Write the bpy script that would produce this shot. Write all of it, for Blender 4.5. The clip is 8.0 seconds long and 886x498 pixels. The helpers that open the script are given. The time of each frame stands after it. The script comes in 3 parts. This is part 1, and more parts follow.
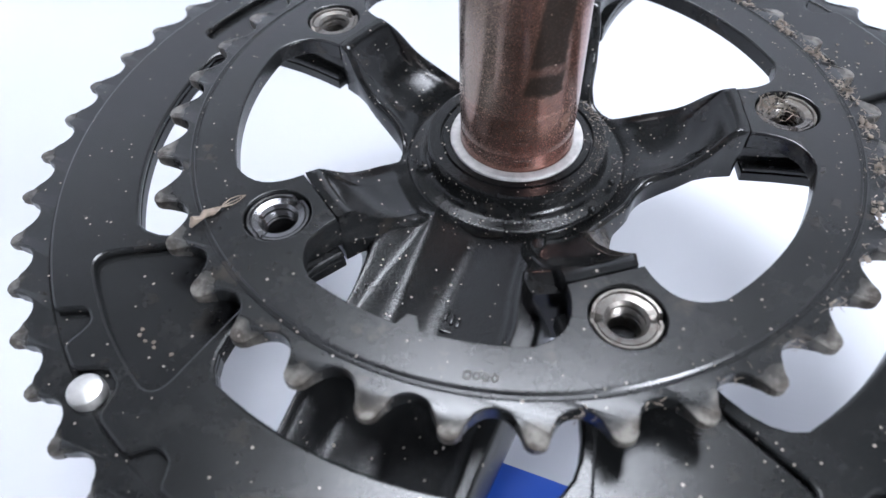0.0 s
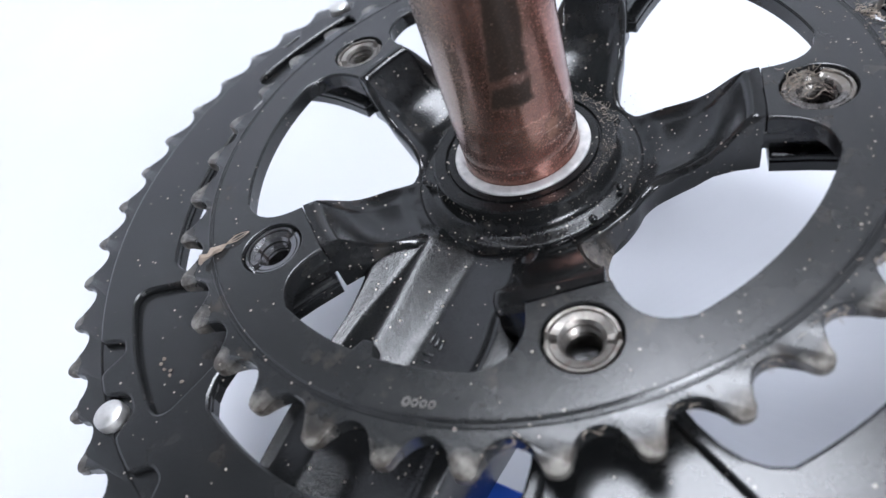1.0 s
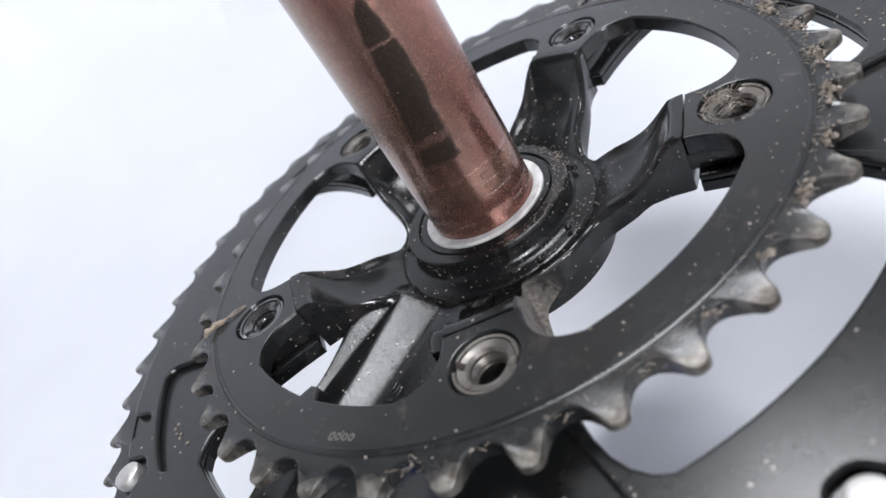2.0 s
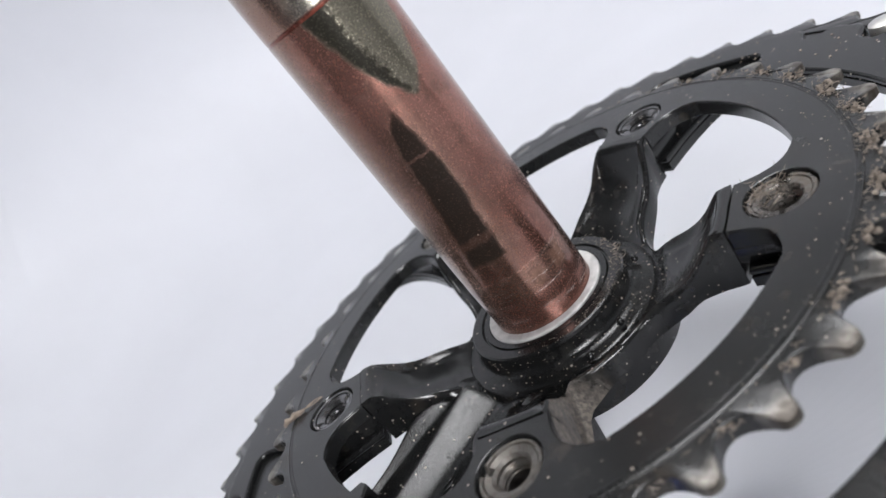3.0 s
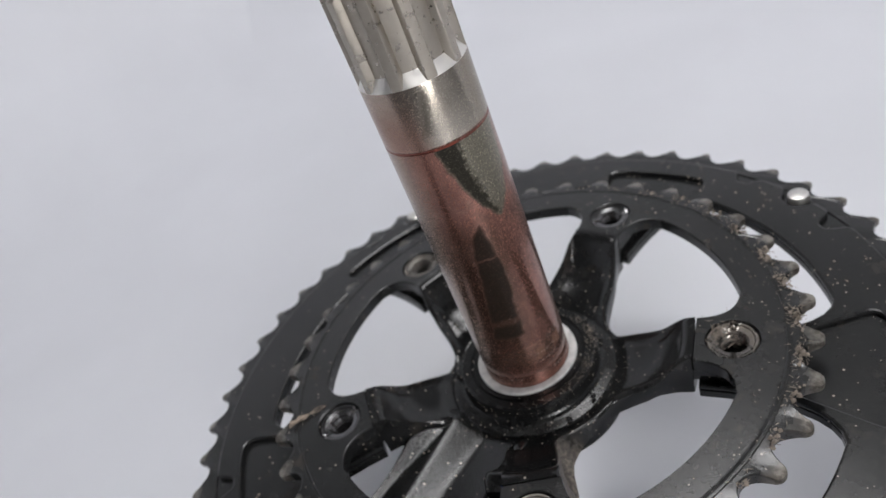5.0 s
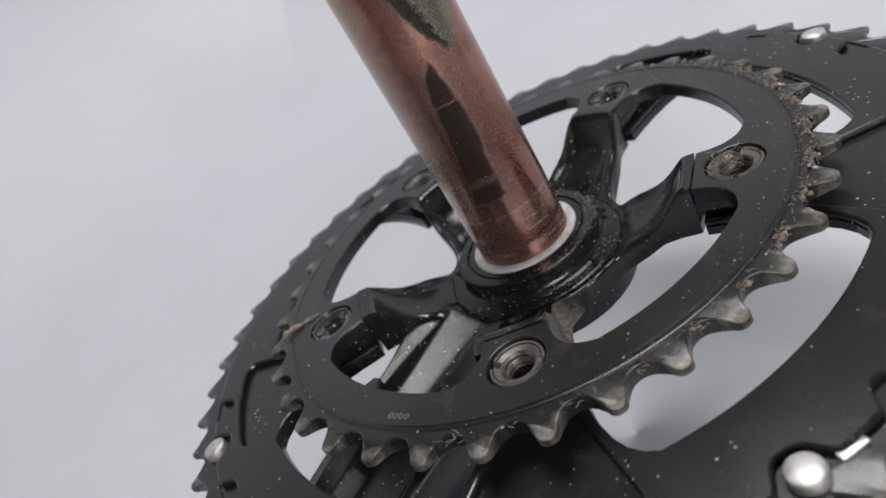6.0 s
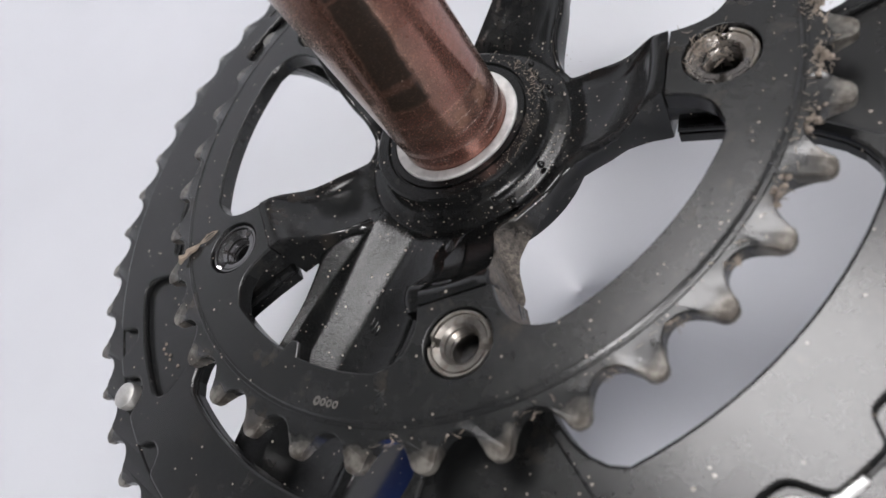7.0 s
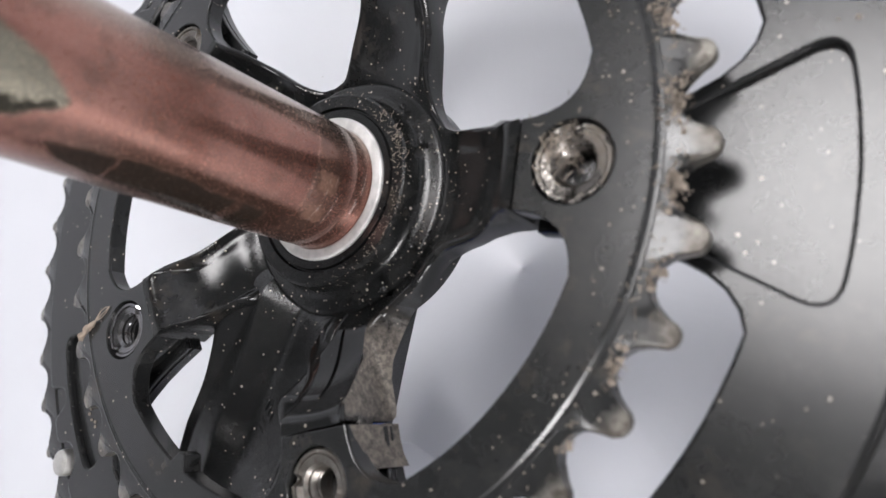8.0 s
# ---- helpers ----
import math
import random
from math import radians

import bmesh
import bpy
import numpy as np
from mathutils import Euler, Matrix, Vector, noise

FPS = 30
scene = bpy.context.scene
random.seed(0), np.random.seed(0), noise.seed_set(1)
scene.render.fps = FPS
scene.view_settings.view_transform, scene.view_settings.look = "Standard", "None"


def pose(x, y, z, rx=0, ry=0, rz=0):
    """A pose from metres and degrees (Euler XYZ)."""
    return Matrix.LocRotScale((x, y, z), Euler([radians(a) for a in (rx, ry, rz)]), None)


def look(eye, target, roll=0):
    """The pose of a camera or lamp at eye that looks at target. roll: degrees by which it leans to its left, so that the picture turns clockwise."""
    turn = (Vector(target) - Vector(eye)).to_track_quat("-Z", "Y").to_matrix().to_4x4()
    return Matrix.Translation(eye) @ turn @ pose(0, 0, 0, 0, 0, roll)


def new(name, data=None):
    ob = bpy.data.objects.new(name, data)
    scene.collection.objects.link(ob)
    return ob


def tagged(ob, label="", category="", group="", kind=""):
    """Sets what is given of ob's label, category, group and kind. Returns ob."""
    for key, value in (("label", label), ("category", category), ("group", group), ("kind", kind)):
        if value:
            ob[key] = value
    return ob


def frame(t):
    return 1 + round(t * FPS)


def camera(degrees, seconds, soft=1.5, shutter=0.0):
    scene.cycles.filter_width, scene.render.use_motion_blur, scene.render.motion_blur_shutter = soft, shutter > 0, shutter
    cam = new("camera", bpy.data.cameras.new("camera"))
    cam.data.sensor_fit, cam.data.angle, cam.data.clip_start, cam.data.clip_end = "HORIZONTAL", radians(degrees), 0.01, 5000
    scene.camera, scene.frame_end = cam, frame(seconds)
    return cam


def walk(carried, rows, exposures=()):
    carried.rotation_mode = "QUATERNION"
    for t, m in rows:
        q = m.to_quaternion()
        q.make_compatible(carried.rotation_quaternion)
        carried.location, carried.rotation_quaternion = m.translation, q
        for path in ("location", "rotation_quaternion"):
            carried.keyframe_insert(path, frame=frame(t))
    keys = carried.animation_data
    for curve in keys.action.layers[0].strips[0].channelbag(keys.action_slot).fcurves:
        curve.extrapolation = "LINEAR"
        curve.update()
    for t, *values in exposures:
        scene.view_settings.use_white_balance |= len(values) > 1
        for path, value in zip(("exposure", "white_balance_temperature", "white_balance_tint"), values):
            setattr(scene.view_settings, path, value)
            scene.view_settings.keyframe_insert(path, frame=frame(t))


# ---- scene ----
cam = camera(65.41, 8.0)
# seconds, place in millimetres, yaw, pitch, roll in degrees; the spindle's axis is z, the small ring's face is z = 0
PATH = [
    (0.0, 30.05, -112.41, 92.71, 23.45, -50.25, -2.60),
    (0.5, 46.44, -102.22, 89.52, 36.23, -49.20, -13.35),
    (0.7, 54.03, -98.50, 88.26, 40.68, -47.27, -17.44),
    (1.0, 64.60, -93.27, 87.34, 46.89, -45.81, -23.82),
    (1.2, 74.28, -89.77, 86.80, 49.58, -43.62, -27.13),
    (2.3, 104.04, -82.51, 69.46, 57.07, -29.60, -36.54),
    (2.5, 104.44, -77.97, 69.43, 58.69, -28.09, -37.34),
    (2.8, 111.55, -73.37, 65.39, 61.37, -23.45, -39.16),
    (3.0, 116.83, -73.13, 68.23, 62.45, -20.78, -39.43),
    (3.5, 125.44, -77.46, 80.23, 63.11, -18.69, -38.15),
    (3.8, 128.20, -83.81, 87.47, 61.50, -19.65, -35.97),
    (4.0, 127.79, -85.19, 94.05, 60.50, -21.41, -35.02),
    (4.2, 123.81, -85.96, 104.34, 58.55, -25.64, -33.31),
    (5.3, 103.23, -96.21, 136.48, 51.53, -34.92, -22.79),
    (5.5, 123.87, -94.12, 117.13, 54.03, -29.23, -28.19),
    (5.8, 123.34, -97.08, 95.22, 55.93, -27.41, -31.31),
    (6.0, 120.68, -101.90, 84.70, 57.04, -27.84, -32.78),
    (6.2, 115.33, -99.91, 76.12, 58.43, -30.23, -34.58),
    (6.5, 109.99, -85.89, 76.43, 61.85, -35.82, -38.23),
    (6.8, 101.16, -70.03, 86.75, 64.96, -45.31, -42.02),
    (7.0, 96.16, -59.57, 91.84, 68.82, -48.48, -45.03),
    (7.2, 99.14, -44.74, 93.35, 74.12, -50.44, -51.50),
    (7.5, 103.76, -25.15, 96.75, 79.33, -51.89, -56.38),
    (7.8, 100.87, -5.28, 88.78, 87.83, -52.75, -64.97),
    (8.0, 99.94, 0.39, 85.96, 91.81, -54.04, -68.99),
]
EXPOSURES = [(0.0, 0.2, 5900, 11), (1.0, 0.16, 5950, 11), (2.5, -0.18, 6400, 11), (4.0, -0.6, 6500, 11), (5.5, -0.76, 6600, 11), (6.5, -0.62, 6640, 12), (7.0, -0.36, 6600, 12), (8.0, -0.06, 6600, 12)]
MM = 0.001
cam.data.dof.use_dof, cam.data.dof.focus_distance, cam.data.dof.aperture_fstop = True, 0.142, 17.0
walk(cam, [(t, pose(x * MM, y * MM, z * MM, 90 + pitch, 0, yaw) @ pose(0, 0, 0, 0, 0, roll)) for t, x, y, z, yaw, pitch, roll in PATH], EXPOSURES)

# ---- world ----
world = bpy.data.worlds.new("room_air")
scene.world = world
world.use_nodes = True
world.node_tree.nodes["Background"].inputs[0].default_value = (0.9, 0.94, 1.0, 1)
world.node_tree.nodes["Background"].inputs[1].default_value = 0.3
PANEL_GLOW = 23.0
SOFTBOX_GLOW = 46.0


# ---- materials ----
class Nodes:
    """Short-hand for a node material."""

    def __init__(self, name, rough=0.5, metal=0.0, colour=(0.5, 0.5, 0.5)):
        self.mat = bpy.data.materials.new(name)
        self.mat.use_nodes = True
        self.tree = self.mat.node_tree
        self.bsdf = self.tree.nodes["Principled BSDF"]
        self.set(self.bsdf, "Base Color", (*colour, 1))
        self.set(self.bsdf, "Roughness", rough)
        self.set(self.bsdf, "Metallic", metal)
        self.coords = self.add("ShaderNodeTexCoord").outputs["Object"]

    def add(self, kind, **props):
        n = self.tree.nodes.new(kind)
        if "operation" in props:
            n.operation = props["operation"]
        if "data_type" in props:
            n.data_type = props["data_type"]
        return n

    def set(self, node, key, value):
        if isinstance(value, bpy.types.NodeSocket):
            self.tree.links.new(value, node.inputs[key])
        else:
            node.inputs[key].default_value = value

    def math(self, op, a, b=0.0, c=0.0):
        n = self.add("ShaderNodeMath", operation=op)
        for k, v in enumerate((a, b, c)):
            self.set(n, k, v)
        return n.outputs[0]

    def ramp(self, value, low, high, out0=0.0, out1=1.0):
        n = self.add("ShaderNodeMapRange")
        n.interpolation_type = "SMOOTHSTEP"
        for k, v in enumerate((value, low, high, out0, out1)):
            self.set(n, k, v)
        return n.outputs[0]

    def noise(self, scale, detail=3.0, rough=0.55, vector=None):
        n = self.add("ShaderNodeTexNoise")
        self.set(n, "Vector", vector or self.coords)
        self.set(n, "Scale", scale), self.set(n, "Detail", detail), self.set(n, "Roughness", rough)
        return n.outputs["Fac"]

    def cells(self, scale, vector=None):
        n = self.add("ShaderNodeTexVoronoi")
        self.set(n, "Vector", vector or self.coords)
        self.set(n, "Scale", scale)
        return n.outputs["Distance"], n.outputs["Color"]

    def mix(self, fac, a, b):
        n = self.add("ShaderNodeMix", data_type="RGBA")
        self.set(n, 0, fac)
        self.set(n, 6, a if isinstance(a, bpy.types.NodeSocket) else (*a, 1))
        self.set(n, 7, b if isinstance(b, bpy.types.NodeSocket) else (*b, 1))
        return n.outputs[2]

    def bump(self, height, strength=0.3, distance=0.0002):
        n = self.add("ShaderNodeBump")
        self.set(n, "Height", height), self.set(n, "Strength", strength), self.set(n, "Distance", distance)
        self.set(self.bsdf, "Normal", n.outputs[0])

    def split(self):
        n = self.add("ShaderNodeSeparateXYZ")
        self.set(n, 0, self.coords)
        return n.outputs

    def specks(self, scale, size, share):
        """Scattered dust specks: a mask."""
        dist, colour = self.cells(scale)
        sep = self.add("ShaderNodeSeparateColor")
        self.set(sep, 0, colour)
        keep = self.math("LESS_THAN", sep.outputs[0], share)
        near = self.math("LESS_THAN", dist, self.math("MULTIPLY", sep.outputs[1], size))
        return self.math("MULTIPLY", keep, near)


def black_metal(name, tone, rough, dust=0.5, grime=0.0, grain=0.15, worn_from=0.0, worn_to=0.0, spec=0.6, caked=False):
    """Black finish on alloy with fine grain, dust specks, grey haze and, past a radius, bare worn metal."""
    n = Nodes(name, rough)
    broad = n.noise(60, 4)
    base = n.mix(n.ramp(broad, 0.35, 0.75), tuple(tone * v for v in (0.92, 0.98, 1.0)), tuple(tone * v for v in (1.5, 1.55, 1.6)))
    haze = n.math("MULTIPLY", n.ramp(n.noise(140, 6, 0.7), 0.5, 0.8), 0.16 * dust)
    base = n.mix(haze, base, (0.10, 0.095, 0.09))
    n.set(n.bsdf, "Specular IOR Level", spec)
    if worn_to:
        x, y, z = n.split()
        r = n.math("SQRT", n.math("ADD", n.math("MULTIPLY", x, x), n.math("MULTIPLY", y, y)))
        ragged = n.math("ADD", r, n.math("MULTIPLY", n.math("SUBTRACT", n.noise(260, 4), 0.5), 0.006))
        worn = n.ramp(ragged, worn_from, worn_to)
        steel = n.mix(n.ramp(n.noise(420, 5), 0.38, 0.62), (0.24, 0.225, 0.20), (0.075, 0.064, 0.054))
        base = n.mix(n.math("MULTIPLY", worn, 0.9), base, steel)
        n.set(n.bsdf, "Metallic", n.math("MULTIPLY", worn, 0.6))
    if grime:
        dirt = n.math("MULTIPLY", n.ramp(n.noise(95, 6, 0.7), 0.56, 0.68), grime)
        base = n.mix(dirt, base, (0.20, 0.155, 0.115))
    mottle = n.math("MULTIPLY", n.ramp(n.noise(330, 5, 0.7), 0.45, 0.75), 0.35 * dust)
    base = n.mix(mottle, base, tuple(tone * v for v in (2.6, 2.5, 2.3)))
    spots = n.math("ADD", n.specks(1100, 0.32, 0.11 * dust), n.math("ADD", n.specks(560, 0.14, 0.05 * dust), n.specks(240, 0.075, 0.018 * dust)))
    base = n.mix(n.math("MINIMUM", spots, 0.75), base, (0.34, 0.30, 0.26))
    shine = n.ramp(n.noise(45, 6, 0.7), 0.3, 0.7, rough * 0.93, rough * 1.1)
    if caked:
        # dried mud on the flank of the arm at -54 degrees
        x, y, z = n.split()
        a = n.math("MULTIPLY", n.math("ARCTAN2", y, x), 180 / math.pi)
        r = n.math("SQRT", n.math("ADD", n.math("MULTIPLY", x, x), n.math("MULTIPLY", y, y)))
        where = n.math("MULTIPLY", n.ramp(a, -46.4, -44.6), n.math("MULTIPLY", n.ramp(a, -36, -30, 1.0, 0.0), n.math("MULTIPLY", n.ramp(r, 0.027, 0.034), n.ramp(z, -0.0005, -0.0012))))
        mud = n.math("MULTIPLY", where, n.ramp(n.noise(480, 6, 0.75), 0.36, 0.55, 0.35, 1.0))
        base = n.mix(mud, base, n.mix(n.ramp(n.noise(900, 5, 0.7), 0.35, 0.65), (0.075, 0.066, 0.058), (0.19, 0.165, 0.14)))
        shine = n.math("MULTIPLY_ADD", mud, 0.5, shine)
    n.set(n.bsdf, "Base Color", base)
    n.set(n.bsdf, "Roughness", n.math("ADD", shine, n.math("MULTIPLY", worn, 0.22)) if worn_to else shine)
    n.bump(n.math("ADD", n.math("MULTIPLY", n.noise(2000, 3), 0.4), n.math("MULTIPLY", n.noise(4200, 2), 0.7)), grain, 0.0002)
    return n.mat


MAT_SMALL_RING = black_metal("small_ring_black", 0.011, 0.25, 0.8, 0.10, 0.10, 0.0705, 0.0742, 0.46)
MAT_BIG_RING = black_metal("big_ring_black", 0.009, 0.22, 0.6, 0.05, 0.10, 0.1025, 0.1060, 0.42)
MAT_SPIDER = black_metal("spider_black_paint", 0.007, 0.16, 1.2, 0.06, 0.12, spec=0.34, caked=True)
MAT_HUB = black_metal("hub_black_paint", 0.007, 0.19, 1.5, 0.08, 0.25, spec=0.34)
MAT_CRANK = black_metal("crank_black_paint", 0.007, 0.19, 1.0, 0.0, 0.42, spec=0.55)


def steel_material(name, colour, rough, dirt=0.4, relief=0.12):
    n = Nodes(name, rough, 0.9, colour)
    base = n.mix(n.math("MULTIPLY", n.ramp(n.noise(900, 6, 0.7), 0.42, 0.7), dirt), colour, (0.10, 0.075, 0.055))
    n.set(n.bsdf, "Base Color", base)
    n.set(n.bsdf, "Roughness", n.ramp(n.noise(500, 4), 0.3, 0.7, rough * 0.7, rough * 1.5))
    n.bump(n.noise(1500, 3), relief)
    return n.mat


MAT_NUT_STEEL = steel_material("nut_worn_steel", (0.19, 0.18, 0.165), 0.4, 0.6)
MAT_NUT_DARK = steel_material("nut_dark_steel", (0.16, 0.16, 0.165), 0.18, 0.3)
MAT_PIN = steel_material("pin_bright_steel", (0.58, 0.57, 0.55), 0.4, 0.15)


def dusty_nut():
    n = Nodes("nut_dusty_steel", 0.35, 0.7)
    mask = n.ramp(n.noise(180, 6, 0.7), 0.48, 0.62)
    n.set(n.bsdf, "Base Color", n.mix(mask, (0.15, 0.14, 0.13), (0.105, 0.09, 0.075)))
    n.set(n.bsdf, "Metallic", n.math("SUBTRACT", 0.9, mask))
    n.set(n.bsdf, "Roughness", n.ramp(mask, 0, 1, 0.25, 0.8))
    n.bump(n.noise(700, 5), 0.5, 0.0004)
    return n.mat


MAT_NUT_DUSTY = dusty_nut()


def spindle_material():
    """Turned steel under a film of red-brown grease, with an olive wedge and black stains along the tube."""
    n = Nodes("greasy_spindle_steel", 0.3, 0.8)
    x, y, z = n.split()
    ang = n.math("MULTIPLY", n.math("ARCTAN2", y, x), 180 / math.pi)
    up = n.math("MULTIPLY", z, 1000.0)
    wob = n.math("MULTIPLY", n.math("SUBTRACT", n.noise(420, 6, 0.65), 0.5), 9.0)
    ang_w = n.math("ADD", ang, wob)
    up_w = n.math("MULTIPLY_ADD", wob, 0.35, up)

    def edge_at(points):
        """An angle that follows the tube's height through the points."""
        total = points[0][1]
        for (h0, a0), (h1, a1) in zip(points, points[1:]):
            r = n.add("ShaderNodeMapRange")
            for key, value in enumerate((up, h0, h1, 0.0, a1 - a0)):
                n.set(r, key, value)
            total = n.math("ADD", total, r.outputs[0])
        return total

    def between(low, high, soft=3.0):
        right = n.ramp(n.math("SUBTRACT", ang_w, high), -soft, soft, 1.0, 0.0)
        return n.math("MULTIPLY", right, n.ramp(n.math("SUBTRACT", ang_w, low), -soft, soft))

    def heights(low, high, soft=0.6):
        return n.math("MULTIPLY", n.ramp(up_w, low - soft, low + soft), n.ramp(up_w, high - soft, high + soft, 1.0, 0.0))

    grain = n.noise(2400, 3, 0.7)
    cloud = n.noise(55, 4, 0.55)
    brown = n.mix(n.ramp(cloud, 0.3, 0.7), (0.19, 0.082, 0.062), (0.33, 0.16, 0.125))
    brown = n.mix(n.math("MULTIPLY", n.ramp(n.noise(190, 6, 0.7), 0.5, 0.68), 0.55), brown, (0.13, 0.075, 0.055))
    brown = n.mix(n.math("MULTIPLY", n.ramp(n.noise(270, 5, 0.7), 0.56, 0.7), 0.4), brown, (0.42, 0.25, 0.205))
    steel = n.mix(n.ramp(cloud, 0.3, 0.7), (0.36, 0.325, 0.275), (0.52, 0.475, 0.41))
    olive = n.mix(n.ramp(grain, 0.35, 0.65), (0.15, 0.145, 0.11), (0.23, 0.22, 0.165))
    # the bare grey-brown side and the bare length above the turned line
    above = n.ramp(up, 69.3, 69.7)
    greyed = n.math("MULTIPLY", n.ramp(ang_w, -108, -64, 1.0, 0.0), n.ramp(up_w, 3, 9, 0.25, 0.72))
    turned_away = n.math("MULTIPLY", n.ramp(ang_w, 30, 60), 0.6)
    colour = n.mix(n.math("MAXIMUM", greyed, turned_away), brown, (0.37, 0.31, 0.255))
    colour = n.mix(above, colour, steel)
    film = n.math("MULTIPLY", n.math("MULTIPLY", above, n.ramp(ang_w, -66, -44, 1.0, 0.0)), n.ramp(up_w, 72, 84, 0.85, 0.4))
    colour = n.mix(film, colour, (0.30, 0.17, 0.13))
    film = n.math("MULTIPLY", n.math("MULTIPLY", above, n.ramp(ang_w, -6, 12)), 0.7)
    colour = n.mix(film, colour, (0.23, 0.195, 0.15))
    # olive wedge that narrows downwards from the turned line, black along one side
    wedge_low = edge_at([(46.6, -11.0), (52.5, -29.0), (58.0, -40.0), (64.0, -48.0), (69.3, -53.0)])
    wedge_high = edge_at([(46.6, -10.0), (51.3, 8.0), (59.6, 22.0), (69.3, 27.0)])
    inner = edge_at([(46.6, -10.0), (56.7, -22.0), (62.0, -27.0), (69.3, -27.0)])
    span = heights(46.8, 69.2)
    wedge = n.math("MULTIPLY", between(wedge_low, wedge_high), span)
    colour = n.mix(n.math("MULTIPLY", wedge, 0.92), colour, olive)
    inner_w = n.math("MULTIPLY_ADD", n.math("SUBTRACT", n.noise(900, 5, 0.7), 0.5), 26.0, inner)
    black = n.math("MULTIPLY", between(wedge_low, inner_w), span)
    # long black stain below it, and a small one above the line
    stain_low = edge_at([(11.0, -72.0), (23.0, -65.0), (31.0, -60.0), (38.5, -57.0), (44.0, -51.0), (47.5, -40.0)])
    stain_high = edge_at([(11.0, -35.0), (23.0, -33.0), (29.0, -29.0), (36.5, -31.0), (41.7, -34.0), (47.5, -38.0)])
    stain = n.math("MULTIPLY", between(stain_low, stain_high, 2.5), heights(11.5, 47.5))
    stain = n.math("MULTIPLY", stain, n.ramp(n.math("ABSOLUTE", n.math("SUBTRACT", up_w, 37.6)), 0.1, 0.5, 0.35, 1.0))
    stain = n.math("MULTIPLY", stain, n.ramp(n.math("ABSOLUTE", n.math("SUBTRACT", up_w, 17.0)), 0.3, 1.4, 0.6, 1.0))
    smear = n.math("MULTIPLY", between(edge_at([(72.0, -58.0), (82.0, -47.0)]), edge_at([(72.0, -49.0), (82.0, -38.0)]), 4.0), heights(72.5, 82.5, 1.5))
    spots = n.math("MULTIPLY", n.math("MAXIMUM", between(-30.0, -17.0), between(-4.0, 13.0)), heights(0.8, 5.2))
    dark = n.math("MAXIMUM", n.math("MAXIMUM", black, stain), n.math("MAXIMUM", n.math("MULTIPLY", smear, 0.8), n.math("MULTIPLY", spots, 0.75)))
    # darker brown painted over one side of the tube, round the long stain
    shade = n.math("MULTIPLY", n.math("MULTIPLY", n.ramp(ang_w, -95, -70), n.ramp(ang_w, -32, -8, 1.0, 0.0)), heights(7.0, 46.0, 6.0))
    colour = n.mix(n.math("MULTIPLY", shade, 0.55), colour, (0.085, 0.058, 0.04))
    flecks = n.ramp(n.noise(3200, 2, 0.5), 0.60, 0.68, 1.0, 0.75)
    colour = n.mix(n.math("MULTIPLY", n.math("MULTIPLY", dark, flecks), 0.93), colour, (0.012, 0.011, 0.009))
    # brown shade at the foot, the turned lines and the scratches round them
    foot = n.math("MULTIPLY", heights(0.2, 6.4), 0.6)
    colour = n.mix(foot, colour, n.mix(n.ramp(n.noise(160, 5), 0.4, 0.62), (0.10, 0.055, 0.038), (0.26, 0.15, 0.11)))
    red = n.math("LESS_THAN", n.math("ABSOLUTE", n.math("SUBTRACT", up, 68.9)), 0.32)
    colour = n.mix(n.math("MULTIPLY", red, 0.75), colour, (0.20, 0.045, 0.03))
    line = n.math("LESS_THAN", n.math("ABSOLUTE", n.math("SUBTRACT", up_w, 6.6)), 0.16)
    colour = n.mix(n.math("MULTIPLY", line, 0.5), colour, (0.55, 0.33, 0.26))
    scratches = n.add("ShaderNodeMapping")
    n.set(scratches, "Vector", n.coords)
    scratches.inputs["Scale"].default_value = (0.35, 0.35, 6.0)
    scr = n.math("MULTIPLY", n.ramp(n.noise(330, 3, 0.6, scratches.outputs[0]), 0.62, 0.66), n.ramp(up, 8, 2))
    colour = n.mix(n.math("MULTIPLY", scr, 0.75), colour, (0.85, 0.72, 0.66))
    dust = n.specks(1500, 0.22, 0.05)
    colour = n.mix(n.math("MULTIPLY", dust, n.ramp(up, 66, 60, 0.0, 0.6)), colour, (0.60, 0.45, 0.38))
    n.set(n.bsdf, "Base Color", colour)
    metal = n.math("MULTIPLY_ADD", above, 0.12, 0.82)
    n.set(n.bsdf, "Metallic", n.math("MULTIPLY", metal, n.math("MULTIPLY_ADD", dark, -0.8, 1.0)))
    n.set(n.bsdf, "Specular IOR Level", n.math("MULTIPLY_ADD", dark, -0.46, 0.5))
    n.set(n.bsdf, "Roughness", n.math("MULTIPLY_ADD", grain, 0.14, 0.19))
    n.set(n.bsdf, "Anisotropic", 0.75)
    n.set(n.bsdf, "Anisotropic Rotation", 0.25)
    around = n.add("ShaderNodeTangent")
    around.direction_type, around.axis = "RADIAL", "Z"
    n.set(n.bsdf, "Tangent", around.outputs[0])
    n.set(n.bsdf, "Coat Weight", n.math("MULTIPLY_ADD", dark, -0.27, 0.3))
    n.set(n.bsdf, "Coat Roughness", 0.12)
    n.bump(n.math("ADD", n.math("MULTIPLY", n.noise(2200, 3, 0.6), 0.6), n.math("MULTIPLY", scr, 0.5)), 0.08, 0.0002)
    return n.mat


MAT_SPINDLE = spindle_material()
MAT_SPLINE = steel_material("spline_bare_steel", (0.40, 0.365, 0.315), 0.34, 0.0, 0.01)
MAT_SHOULDER = steel_material("shoulder_bright_steel", (0.88, 0.86, 0.82), 0.4, 0.0, 0.03)


